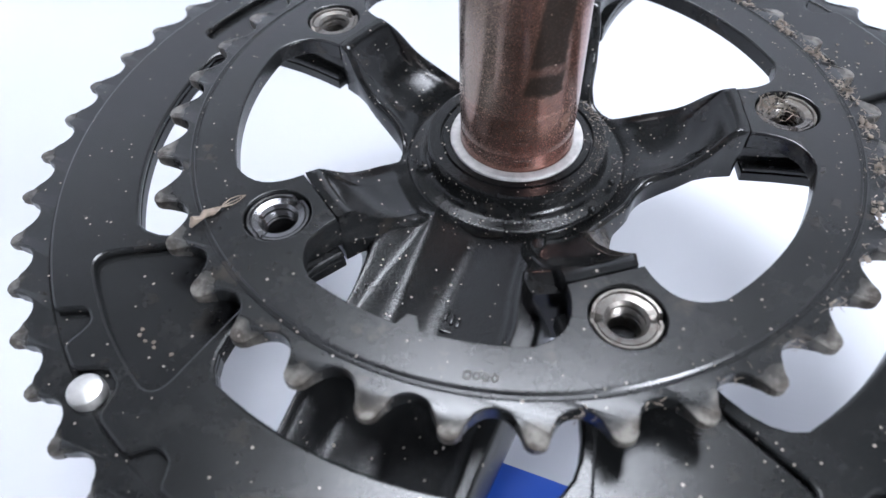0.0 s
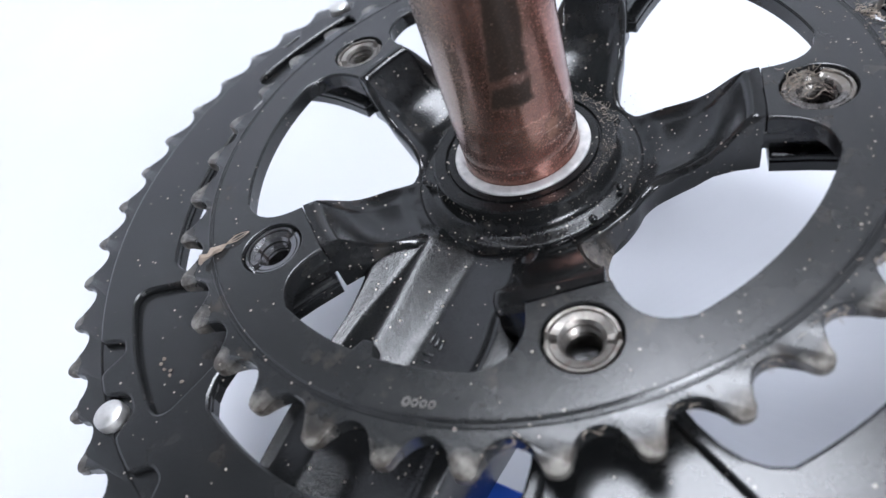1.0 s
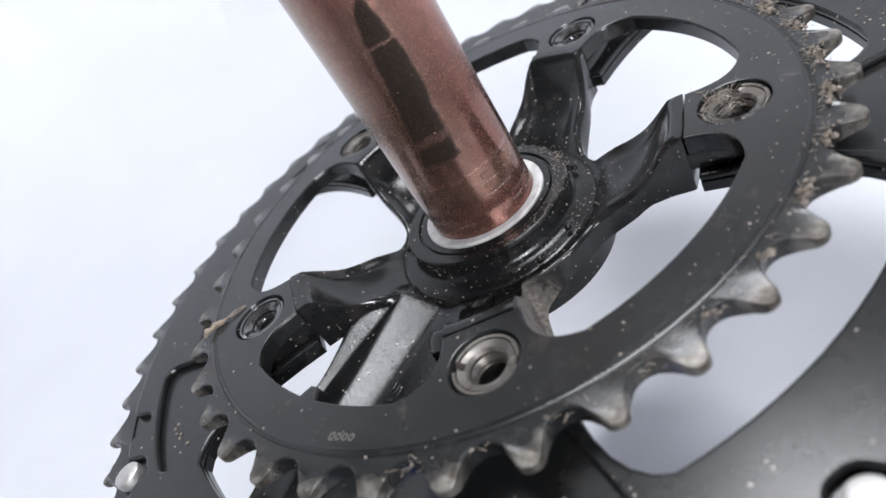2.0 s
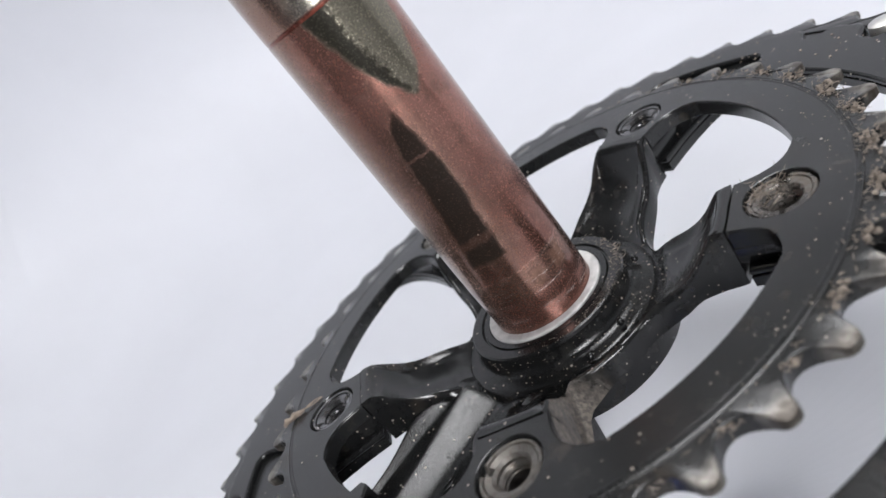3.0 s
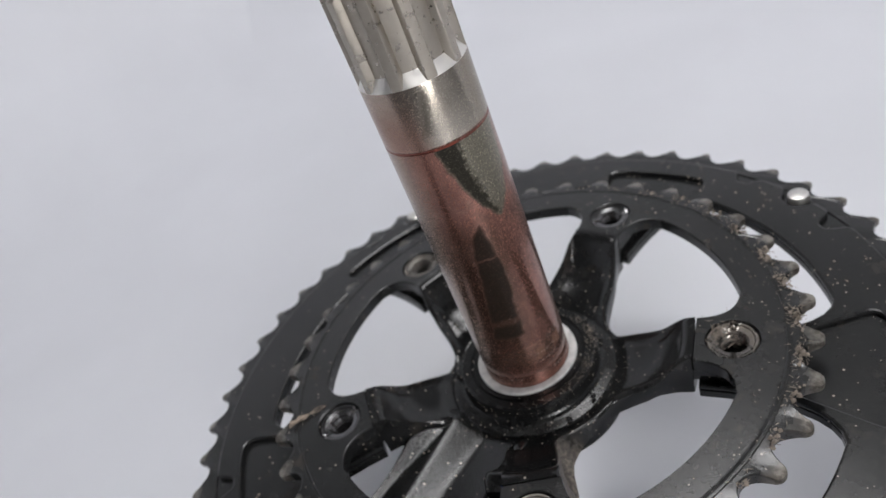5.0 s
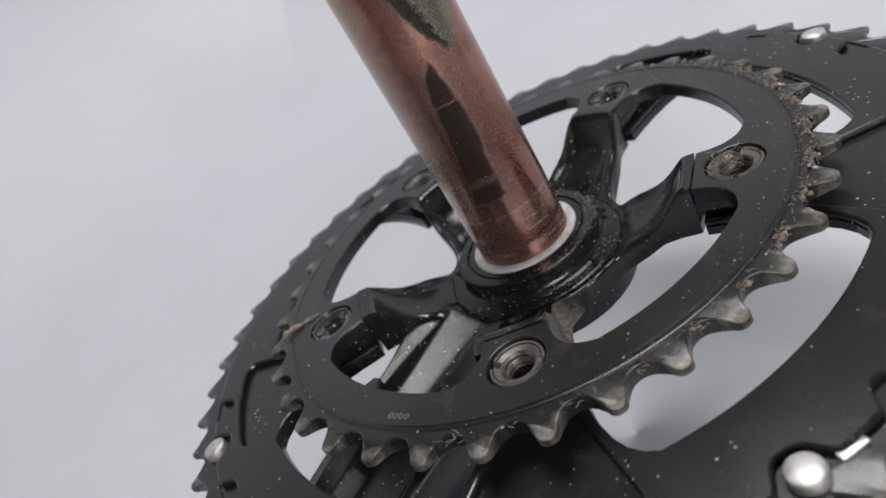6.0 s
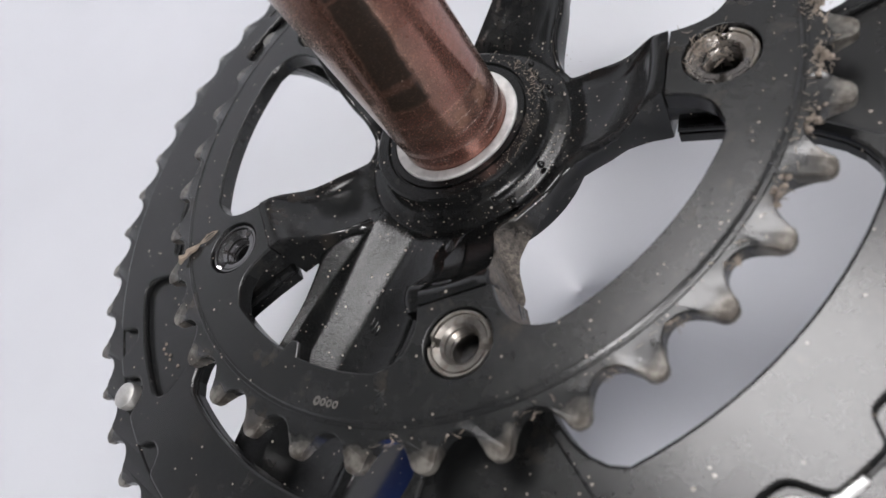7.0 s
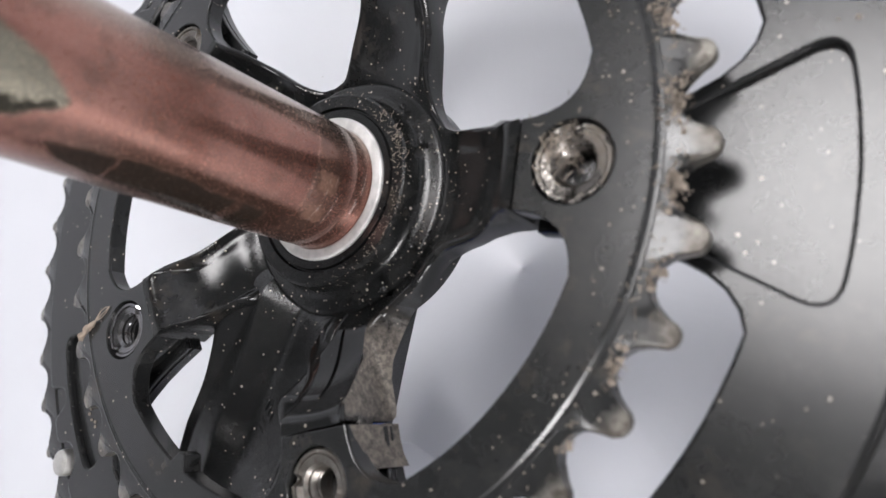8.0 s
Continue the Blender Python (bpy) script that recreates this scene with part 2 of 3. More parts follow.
def plain_material(name, colour, rough, noise_scale=8.0, vary=0.06, bump=0.05, bump_scale=300):
    n = Nodes(name, rough, 0.0, colour)
    dark = tuple(c * (1 - vary) for c in colour)
    n.set(n.bsdf, "Base Color", n.mix(n.ramp(n.noise(noise_scale, 4), 0.3, 0.7), dark, colour))
    n.bump(n.noise(bump_scale, 4), bump, 0.0003)
    return n.mat


MAT_WHITE_RING = plain_material("white_plastic", (0.52, 0.51, 0.50), 0.45, 320, 0.35, 0.15, 900)
MAT_TABLE = plain_material("white_tabletop", (0.57, 0.58, 0.615), 0.55, 6, 0.05)
MAT_DARK_WALL = plain_material("grey_wall_paint", (0.11, 0.11, 0.115), 0.8, 3, 0.1)
MAT_WALL = plain_material("pale_wall_paint", (0.52, 0.52, 0.53), 0.8, 3, 0.03)
MAT_BLUE = plain_material("blue_plastic", (0.02, 0.09, 0.50), 0.45, 30, 0.2)
MAT_STRAW = plain_material("dry_straw", (0.27, 0.215, 0.17), 0.9, 400, 0.4, 0.4, 1500)
MAT_FLUFF = plain_material("grey_brown_fluff", (0.27, 0.225, 0.185), 1.0, 300, 0.5, 0.6, 1800)
MAT_MARK = plain_material("pale_stamped_paint", (0.10, 0.092, 0.085), 0.7, 500, 0.4)
MAT_SILVER = steel_material("bare_alloy_edge", (0.66, 0.66, 0.66), 0.35, 0.2)


def glow_material(name, strength):
    n = Nodes(name, 0.5, 0.0, (0.9, 0.9, 0.9))
    n.set(n.bsdf, "Emission Color", (1.0, 1.0, 1.01, 1))
    n.set(n.bsdf, "Emission Strength", strength)
    return n.mat


MAT_GLOW = glow_material("lamp_diffuser", PANEL_GLOW)
MAT_SOFTBOX = glow_material("softbox_diffuser", SOFTBOX_GLOW)


# ---- mesh helpers (millimetres in, metres out) ----
def thing(name, label, category, group="", kind="", at=(0, 0, 0)):
    ob = new(name)
    ob.location = Vector(at) * MM
    return tagged(ob, label, category, group, kind)


def mesh_part(name, mesh, material, parent=None, label=""):
    mesh.materials.clear()
    mesh.materials.append(material)
    ob = new(name, mesh)
    if parent is not None:
        ob.parent = parent
    return tagged(ob, label)


def smooth(mesh, angle=35):
    for p in mesh.polygons:
        p.use_smooth = True
    mesh.set_sharp_from_angle(angle=radians(angle))
    return mesh


def part(name, bm, material, parent=None, label="", angle=35):
    mesh = bpy.data.meshes.new(name)
    bmesh.ops.recalc_face_normals(bm, faces=bm.faces[:])
    bm.to_mesh(mesh)
    bm.free()
    mesh.transform(Matrix.Scale(MM, 4))
    return mesh_part(name, smooth(mesh, angle), material, parent, label)


def plate(bm, loops, z_top, z_bottom, bevel=0.35):
    """A flat plate with holes (loops of x, y; the first is the outline) and bevelled edges, added to bm."""
    curve = bpy.data.curves.new("plate_outline", "CURVE")
    curve.dimensions, curve.fill_mode = "2D", "BOTH"
    curve.extrude = (z_top - z_bottom) / 2 - bevel
    curve.bevel_depth, curve.bevel_resolution, curve.offset = bevel, 1, -bevel
    for loop in loops:
        spline = curve.splines.new("POLY")
        spline.points.add(len(loop) - 1)
        for p, (x, y) in zip(spline.points, loop):
            p.co = (x, y, 0, 1)
        spline.use_cyclic_u = True
    ob = bpy.data.objects.new("plate_outline", curve)
    scene.collection.objects.link(ob)
    mesh = bpy.data.meshes.new_from_object(ob.evaluated_get(bpy.context.evaluated_depsgraph_get()))
    mesh.transform(Matrix.Translation((0, 0, (z_top + z_bottom) / 2)))
    bm.from_mesh(mesh)
    bmesh.ops.remove_doubles(bm, verts=bm.verts[:], dist=0.002)
    bpy.data.objects.remove(ob)
    bpy.data.curves.remove(curve)
    bpy.data.meshes.remove(mesh)


def lathe(bm, profile, steps=64, at=(0, 0), closed=False):
    """Turns a profile of (radius, z) about the z axis."""
    rings = []
    for r, z in profile:
        rings.append([bm.verts.new((at[0] + r * math.cos(2 * math.pi * k / steps), at[1] + r * math.sin(2 * math.pi * k / steps), z)) for k in range(steps)])
    pairs = list(zip(rings, rings[1:])) + ([(rings[-1], rings[0])] if closed else [])
    for a, b in pairs:
        for k in range(steps):
            bm.faces.new((a[k], a[(k + 1) % steps], b[(k + 1) % steps], b[k]))
    return rings


def box(bm, lo, hi, bevel=0.0):
    made = bmesh.ops.create_cube(bm, size=1.0)["verts"]
    for v in made:
        v.co = Vector([lo[i] if v.co[i] < 0 else hi[i] for i in range(3)])
    if bevel:
        edges = list({e for v in made for e in v.link_edges})
        bmesh.ops.bevel(bm, geom=edges, offset=bevel, segments=2, affect="EDGES", profile=0.5)


def polar(r, degrees):
    return r * math.cos(radians(degrees)), r * math.sin(radians(degrees))


def circle(x, y, r, steps=40):
    return [(x + r * math.cos(2 * math.pi * k / steps), y + r * math.sin(2 * math.pi * k / steps)) for k in range(steps)]


def rounded(points, radius, steps=6):
    """A closed outline with its corners rounded; radius: one value or one per corner."""
    out = []
    for k, p in enumerate(points):
        rad = radius[k] if isinstance(radius, (list, tuple)) else radius
        p = Vector(p)
        a, b = Vector(points[k - 1]) - p, Vector(points[(k + 1) % len(points)]) - p
        reach = min(rad, a.length * 0.49, b.length * 0.49)
        start, end = p + a.normalized() * reach, p + b.normalized() * reach
        for s in range(steps + 1):
            u = s / steps
            q = start * (1 - u) ** 2 + p * 2 * u * (1 - u) + end * u * u
            out.append((q.x, q.y))
    return out


BOLTS = [-54.0, 18.0, 90.0, 162.0, 234.0]


def teeth(count, phase, root, tip, seat=4.1, tip_half=1.0, lean=0.0, shape=None):
    """The toothed outline of a chainring: round seats between narrow tips. shape: (height, width) by tooth."""
    pitch = 360 / count
    centre = root + seat
    out = []
    for k in range(count):
        gap = phase + (k + 0.5) * pitch
        for s in range(-4, 5):
            a = radians(180 + s * 15)
            x, y = centre + seat * math.cos(a), -seat * math.sin(a)
            c, sn = math.cos(radians(gap)), math.sin(radians(gap))
            out.append((x * c - y * sn, x * sn + y * c))
        high, wide = shape(k) if shape else (1.0, 1.0)
        mid = phase + (k + 1) * pitch + lean
        top = root + (tip - root) * high
        for r, half in ((root + (tip - root) * high * 0.60, 2.0), (top - 1.0, 1.65), (top - 0.3, 1.1), (top, 0.4), (top, -0.4), (top - 0.3, -1.1), (top - 1.0, -1.65), (root + (tip - root) * high * 0.60, -2.0)):
            out.append(polar(r, mid - math.degrees(half * tip_half * wide / r)))
    return out


def thin_teeth(bm, middle, start, tip, left):
    """Chamfers the teeth: the plate thins towards its tips."""
    for v in bm.verts:
        r = math.hypot(v.co.x, v.co.y)
        if r > start:
            v.co.z = middle + (v.co.z - middle) * (1 - (1 - left) * min(1.0, (r - start) / (tip - start)))


def tabbed_inside(ring_r, tab_r, half_tip, half_root, spread, steps=14, bump=False):
    """The inner outline of a ring with five tabs that reach in to the bolts."""
    out = []
    for a in BOLTS:
        corners = [(tab_r, -half_tip), (tab_r, half_tip), (ring_r - 4.5, half_root), (math.sqrt(ring_r ** 2 - (half_root + spread) ** 2), half_root + spread)]
        pts = []
        # tab end
        pts += [polar(math.hypot(*p), a + math.degrees(math.atan2(p[1], p[0]))) for p in ((tab_r, -half_tip), (tab_r, half_tip))]
        # flank that flares into the ring
        for s in range(1, 8):
            u = s / 8
            q = Vector(corners[1]) * (1 - u) ** 3 + Vector((tab_r + (ring_r - tab_r) * 0.55, half_tip + 0.6)) * 3 * u * (1 - u) ** 2 + Vector((ring_r * 0.955, half_root * 0.93)) * 3 * u * u * (1 - u) + Vector(corners[3]) * u ** 3
            pts.append(polar(q.length, a + math.degrees(math.atan2(q.y, q.x))))
        start = math.degrees(math.atan2(corners[3][1], corners[3][0]))
        for s in range(steps + 1):
            d = start + (72 - 2 * start) * s / steps
            r = math.hypot(*corners[3])
            pts.append(polar(r, a + d))
            if bump and a == 234.0 and s == steps // 2:
                pts.pop()
                pts += [polar(r, a + d - 2.2), polar(r - 2.4, a + d - 1.2), polar(r - 2.6, a + d + 0.6), polar(r, a + d + 2.0)]
        for s in range(7, 0, -1):
            u = s / 8
            q = Vector(corners[1]) * (1 - u) ** 3 + Vector((tab_r + (ring_r - tab_r) * 0.55, half_tip + 0.6)) * 3 * u * (1 - u) ** 2 + Vector((ring_r * 0.955, half_root * 0.93)) * 3 * u * u * (1 - u) + Vector(corners[3]) * u ** 3
            pts.append(polar(q.length, a + 72 - math.degrees(math.atan2(q.y, q.x))))
        out += pts
    return out


# ---- the room ----
FLOOR, SIDE, CEIL = -94.0, 900.0, 1350.0


def room_wall(name, lo, hi, label, material):
    bm = bmesh.new()
    box(bm, lo, hi)
    tagged(part(name, bm, material, None), label, "wall", kind="structure")


def backdrop():
    """A white sheet: flat under the crankset, curving up behind it, with one leaning fold."""
    bm = bmesh.new()
    profile = [(0.0, FLOOR), (200, FLOOR), (420, FLOOR)]
    profile += [(420 + 380 * math.sin(radians(a)), FLOOR + 380 * (1 - math.cos(radians(a)))) for a in range(6, 91, 6)]
    profile += [(800, 300), (800, 450), (800, 640)]
    rows = []
    for k in range(90):
        fold = 1 + 0.15 * max(0.0, 1 - abs(4 * k - 152) / 36)
        rows.append([bm.verts.new((*polar(max(r, 0.5) * (fold if r > 420 else 1), 4 * k + (-0.045 * (z + 70) if r > 420 else 0)), z)) for r, z in profile])
    for k in range(90):
        p, q = rows[k], rows[(k + 1) % 90]
        for j in range(len(profile) - 1 if 40 <= 4 * k < 260 else 2):
            bm.faces.new((p[j], q[j], q[j + 1], p[j + 1]))
    bmesh.ops.delete(bm, geom=[v for v in bm.verts if not v.link_faces], context="VERTS")
    ob = part("backdrop", bm, MAT_TABLE, None, angle=9)
    solid = ob.modifiers.new("thickness", "SOLIDIFY")
    solid.thickness, solid.offset = 0.002, -1
    tagged(ob, "matt white backdrop curving up behind the crankset, faintly folded", "backdrop", kind="structure")


backdrop()
bm = bmesh.new()
box(bm, (-SIDE, -SIDE, FLOOR - 24), (SIDE, SIDE, FLOOR - 4))
tagged(part("floor", bm, MAT_TABLE), "smooth matt white tabletop under the backdrop", "tabletop", kind="structure")
room_wall("wall_west", (-SIDE - 30, -SIDE - 30, FLOOR - 20), (-SIDE, SIDE + 30, CEIL), "plain grey painted wall behind the table", MAT_DARK_WALL)
# the unseen east wall is pale only to give the spindle a bright reflection
room_wall("wall_east", (SIDE, -SIDE - 30, FLOOR - 20), (SIDE + 30, SIDE + 30, CEIL), "unseen pale grey wall, added to reflect light onto the spindle", MAT_WALL)
room_wall("wall_north", (-SIDE, SIDE, FLOOR - 20), (SIDE, SIDE + 30, CEIL), "plain grey painted wall behind the table", MAT_DARK_WALL)
room_wall("wall_south", (-SIDE, -SIDE - 30, FLOOR - 20), (SIDE, -SIDE, CEIL), "plain grey painted wall", MAT_DARK_WALL)
bm = bmesh.new()
box(bm, (-SIDE - 30, -SIDE - 30, CEIL), (SIDE + 30, SIDE + 30, CEIL + 30))
tagged(part("ceiling", bm, MAT_DARK_WALL), "plain grey painted ceiling", "ceiling", kind="structure")


def ceiling_panel(x, y, half):
    lamp = thing("ceiling_light", "square white ceiling light panel, switched on", "lamp", at=(x, y, CEIL))
    bm = bmesh.new()
    box(bm, (-half, -half, -22), (half, half, -14), 1.0)
    part("diffuser", bm, MAT_GLOW, lamp, "glowing white diffuser")
    bm = bmesh.new()
    for lo, hi in (((-half - 12, -half - 12, -26), (half + 12, -half, 0)), ((-half - 12, half, -26), (half + 12, half + 12, 0)), ((-half - 12, -half, -26), (-half, half, 0)), ((half, -half, -26), (half + 12, half, 0))):
        box(bm, lo, hi)
    part("frame", bm, MAT_WALL, lamp, "white metal frame")


ceiling_panel(-105, 385, 285)


def softbox(x, y, z, half, back=160):
    """A lit softbox on a stand, its front turned to the crankset."""
    lamp = thing("softbox_lamp", "black fabric softbox with a white front, on a stand, switched on", "studio lamp", at=(x, y, FLOOR - 4))
    high = z - FLOOR + 4
    turn = look((0, 0, high), (-x, -y, high - z))
    for name, mat, label in (("diffuser", MAT_SOFTBOX, "glowing white fabric front"), ("housing", MAT_DARK_WALL, "tapered black fabric sides"), ("rim", MAT_DARK_WALL, "dark rim round the front")):
        bm = bmesh.new()
        if name == "diffuser":
            box(bm, (-half, -half, -6), (half, half, 0), 2.0)
        elif name == "housing":
            front = [bm.verts.new((u * (half + 4), v * (half + 4), 0)) for u, v in ((-1, -1), (1, -1), (1, 1), (-1, 1))]
            rear = [bm.verts.new((u * 45, v * 45, back)) for u, v in ((-1, -1), (1, -1), (1, 1), (-1, 1))]
            for k in range(4):
                bm.faces.new((front[k], front[(k + 1) % 4], rear[(k + 1) % 4], rear[k]))
            bm.faces.new(rear), bm.faces.new(front)
        else:
            for lo, hi in (((-half - 9, -half - 9, -14), (half + 9, -half, 4)), ((-half - 9, half, -14), (half + 9, half + 9, 4)), ((-half - 9, -half, -14), (-half, half, 4)), ((half, -half, -14), (half + 9, half, 4))):
                box(bm, lo, hi)
        bm.transform(turn)
        part(name, bm, mat, lamp, label)
    tail = turn @ Vector((0, 0, back))
    bm = bmesh.new()
    lathe(bm, [(0.1, tail.z + 8), (11, tail.z + 8), (11, 12)], 20, (tail.x, tail.y))
    part("pole", bm, MAT_DARK_WALL, lamp, "black metal pole")
    bm = bmesh.new()
    lathe(bm, [(0.1, 14), (60, 12), (70, 6), (70, 0), (0.1, 0)], 40, (tail.x, tail.y))
    part("base_plate", bm, MAT_DARK_WALL, lamp, "round black base plate")


softbox(640, -370, 340, 110)


# ---- the crankset ----
crankset = thing("crankset", "black bicycle crankset with two dusty chainrings, spindle upright", "crankset")


PINS = [61.0, 150.8, 240.6, 330.6]


def big_ring():
    bm = bmesh.new()
    rng = random.Random(5)
    forms = [(rng.uniform(0.93, 1.05), rng.uniform(0.85, 1.1)) for _ in range(52)]
    rim = teeth(52, 1.1, 101.0, 106.0, 4.0, 0.92, shape=lambda k: forms[k])
    inside = tabbed_inside(80.3, 46.8, 8.5, 14.5, 7.0)
    holes = [circle(*polar(55, a), 5.2) for a in BOLTS]
    plate(bm, [rim, [polar(97.6, k * 2) for k in range(180)]], -9.25, -12.0, 0.3)
    thin_teeth(bm, -10.6, 101.5, 106.0, 0.45)
    ring = part("large_chainring", bm, MAT_BIG_RING, crankset, "worn black 52-tooth outer chainring", 16)
    bm = bmesh.new()
    plate(bm, [[polar(97.7, k * 2) for k in range(180)], inside] + holes, -9.6, -12.0, 0.2)
    part("web", bm, MAT_BIG_RING, ring, "black web with five mounting tabs", 16)
    bm = bmesh.new()
    pockets = []
    for a in BOLTS:
        pts = [polar(math.hypot(x, y), a + math.degrees(math.atan2(y, x))) for x, y in ((64.0, -7.5), (87.5, -18.5), (88.9, -9.0), (89.4, 0.0), (88.9, 9.0), (87.5, 18.5), (64.0, 7.5))]
        pockets.append(rounded(pts, [1.5, 5.0, 3.0, 3.0, 3.0, 5.0, 1.5]))
    outer = []
    for k in range(720):
        ang = k * 0.5
        r = 97.2
        for p in PINS:
            for off, deep, wide in ((-9.3, 5.5, 2.0), (0.0, 5.0, 2.6), (11.2, 4.0, 2.0)):
                d = (ang - p - off + 180) % 360 - 180
                r -= deep * math.exp(-(d / wide) ** 4)
        outer.append(polar(r, ang))
    plate(bm, [outer, inside] + pockets + holes, -7.9, -9.6, 0.6)
    part("face_plate", bm, MAT_BIG_RING, ring, "raised black face with five pockets", 16)
    for p in PINS:
        x, y = polar(96.6, p)
        bm = bmesh.new()
        lathe(bm, [(0.01, -6.9), (2.2, -6.95), (2.9, -7.25), (3.1, -7.9), (3.1, -9.5)], 32, (x, y))
        part("shift_pin", bm, MAT_PIN, ring, "bright steel shift pin", 30)
    for off in (-4.6, 4.4):
        bm = bmesh.new()
        pts = rounded([polar(r, 330.6 + off + d) for r, d in ((96.3, -1.4), (98.2, -1.5), (98.4, 1.5), (96.5, 1.4))], 0.6)
        plate(bm, [pts], -8.7, -9.6, 0.25)
        part("shift_ramp", bm, MAT_SILVER, ring, "bare polished ramp beside the pin")
    return ring


def small_ring():
    bm = bmesh.new()
    rng = random.Random(8)
    forms = [(rng.uniform(0.95, 1.04), rng.uniform(0.92, 1.08)) for _ in range(36)]
    rim = teeth(36, -0.4, 69.3, 75.0, 3.9, 1.08, shape=lambda k: forms[k])
    inside = tabbed_inside(58.7, 46.3, 7.0, 11.0, 5.5, bump=True)
    holes = [circle(*polar(55, a), 6.35) for a in BOLTS]
    plate(bm, [rim, [polar(67.4, k * 3) for k in range(120)]], -0.5, -4.0, 0.3)
    thin_teeth(bm, -2.2, 70.5, 75.4, 0.42)
    ring = part("small_chainring", bm, MAT_SMALL_RING, crankset, "black 36-tooth inner chainring with bare grimy teeth", 16)
    bm = bmesh.new()
    plate(bm, [[polar(67.5, k * 3) for k in range(120)], inside] + holes, -0.45, -4.0, 0.2)
    part("web", bm, MAT_SMALL_RING, ring, "black web with five mounting tabs", 16)
    bm = bmesh.new()
    outer = [polar(66.6, k * 1.5) for k in range(240)]
    plate(bm, [outer, inside] + holes, 0.0, -0.45, 0.2)
    part("face_plate", bm, MAT_SMALL_RING, ring, "raised matt black face", 16)
    bm = bmesh.new()
    lathe(bm, [(66.5, -0.3), (66.5, 0.03), (66.75, 0.05), (66.95, -0.12), (67.15, -0.3), (67.35, -0.3), (67.5, -0.14), (67.8, -0.2), (68.0, -0.6)], 180)
    part("machined_line", bm, MAT_SMALL_RING, ring, "double machined line round the face", 20)
    for k in range(4):
        bm = bmesh.new()
        x, y = polar(64.6, 280.6 + k * 1.25)
        loop = circle(0, 0, 0.62 if k else 0.75, 12)
        hole = circle(0, 0, 0.3, 8)
        plate(bm, [[(x + u, y + v * 1.2) for u, v in loop], [(x + u, y + v * 1.2) for u, v in hole]], 0.05, -0.15, 0.02)
        part("stamped_mark", bm, MAT_MARK, ring, "pale stamped mark")
    return ring


big_ring()
small_ring()


def interp(x, table):
    """A smooth curve through a table of (x, value)."""
    n = len(table)
    if x <= table[0][0]:
        return table[0][1]
    slope = [(table[k + 1][1] - table[k][1]) / (table[k + 1][0] - table[k][0]) for k in range(n - 1)]
    tangent = [slope[0]] + [0.0 if slope[k - 1] * slope[k] <= 0 else 2 * slope[k - 1] * slope[k] / (slope[k - 1] + slope[k]) for k in range(1, n - 1)] + [slope[-1]]
    for k in range(n - 1):
        (a, u), (b, v) = table[k], table[k + 1]
        if x <= b:
            h = b - a
            t = (x - a) / h
            return (2 * t ** 3 - 3 * t * t + 1) * u + (t ** 3 - 2 * t * t + t) * h * tangent[k] + (3 * t * t - 2 * t ** 3) * v + (t ** 3 - t * t) * h * tangent[k + 1]
    return table[-1][1]


ARM_EDGE = [(0, 46.0), (8.7, 46.5), (9.3, 44.8), (12.0, 41.5), (14.5, 38.0), (17.0, 35.0), (19.5, 31.8), (22.0, 29.4), (26.0, 27.2), (30.0, 26.0), (36.0, 25.6)]
MID_LIFT = [(0, 0), (16, 0), (22, 0.9), (28, 2.4), (36, 3.3)]
LOW_EDGE = [(0, 46.0), (8.7, 46.0), (10.4, 42.0), (13.0, 38.5), (15.0, 36.5), (17.0, 33.8), (20.0, 31.0), (26.0, 27.0), (30.0, 25.8), (36.0, 25.4)]
SLANT_TOP = [(0, 46.0), (8.6, 46.3), (8.9, 37.0), (9.6, 33.5), (12.0, 30.5), (18.0, 28.5), (26.0, 28.3), (36.0, 28.9)]
SLANT_LOW = [(0, 46.0), (8.7, 46.2), (10.7, 46.0), (11.5, 42.0), (12.5, 37.5), (15.0, 34.0), (20.0, 31.0), (26.0, 29.2), (36.0, 28.9)]
CRANK_EDGE = [(0, 46.0), (8.7, 46.5), (9.1, 44.0), (10.0, 40.8), (13.0, 36.5), (16.0, 31.5), (20.0, 27.0), (26.0, 24.2), (36.0, 23.5)]
LIP_EDGE = [(0, 46.0), (8.7, 46.5), (9.1, 44.0), (9.8, 40.0), (10.8, 35.5), (13.0, 32.0), (17.5, 29.6), (24.0, 27.2), (30.0, 25.5), (36.0, 24.3)]
ARM_TOP = [(17, -15.2), (20.5, -14.4), (24, -13.9), (28, -11.4), (34, -9.2), (38, -6.8), (41, -3.6), (43.0, -1.0), (44.2, 0.1), (47.0, 0.2)]


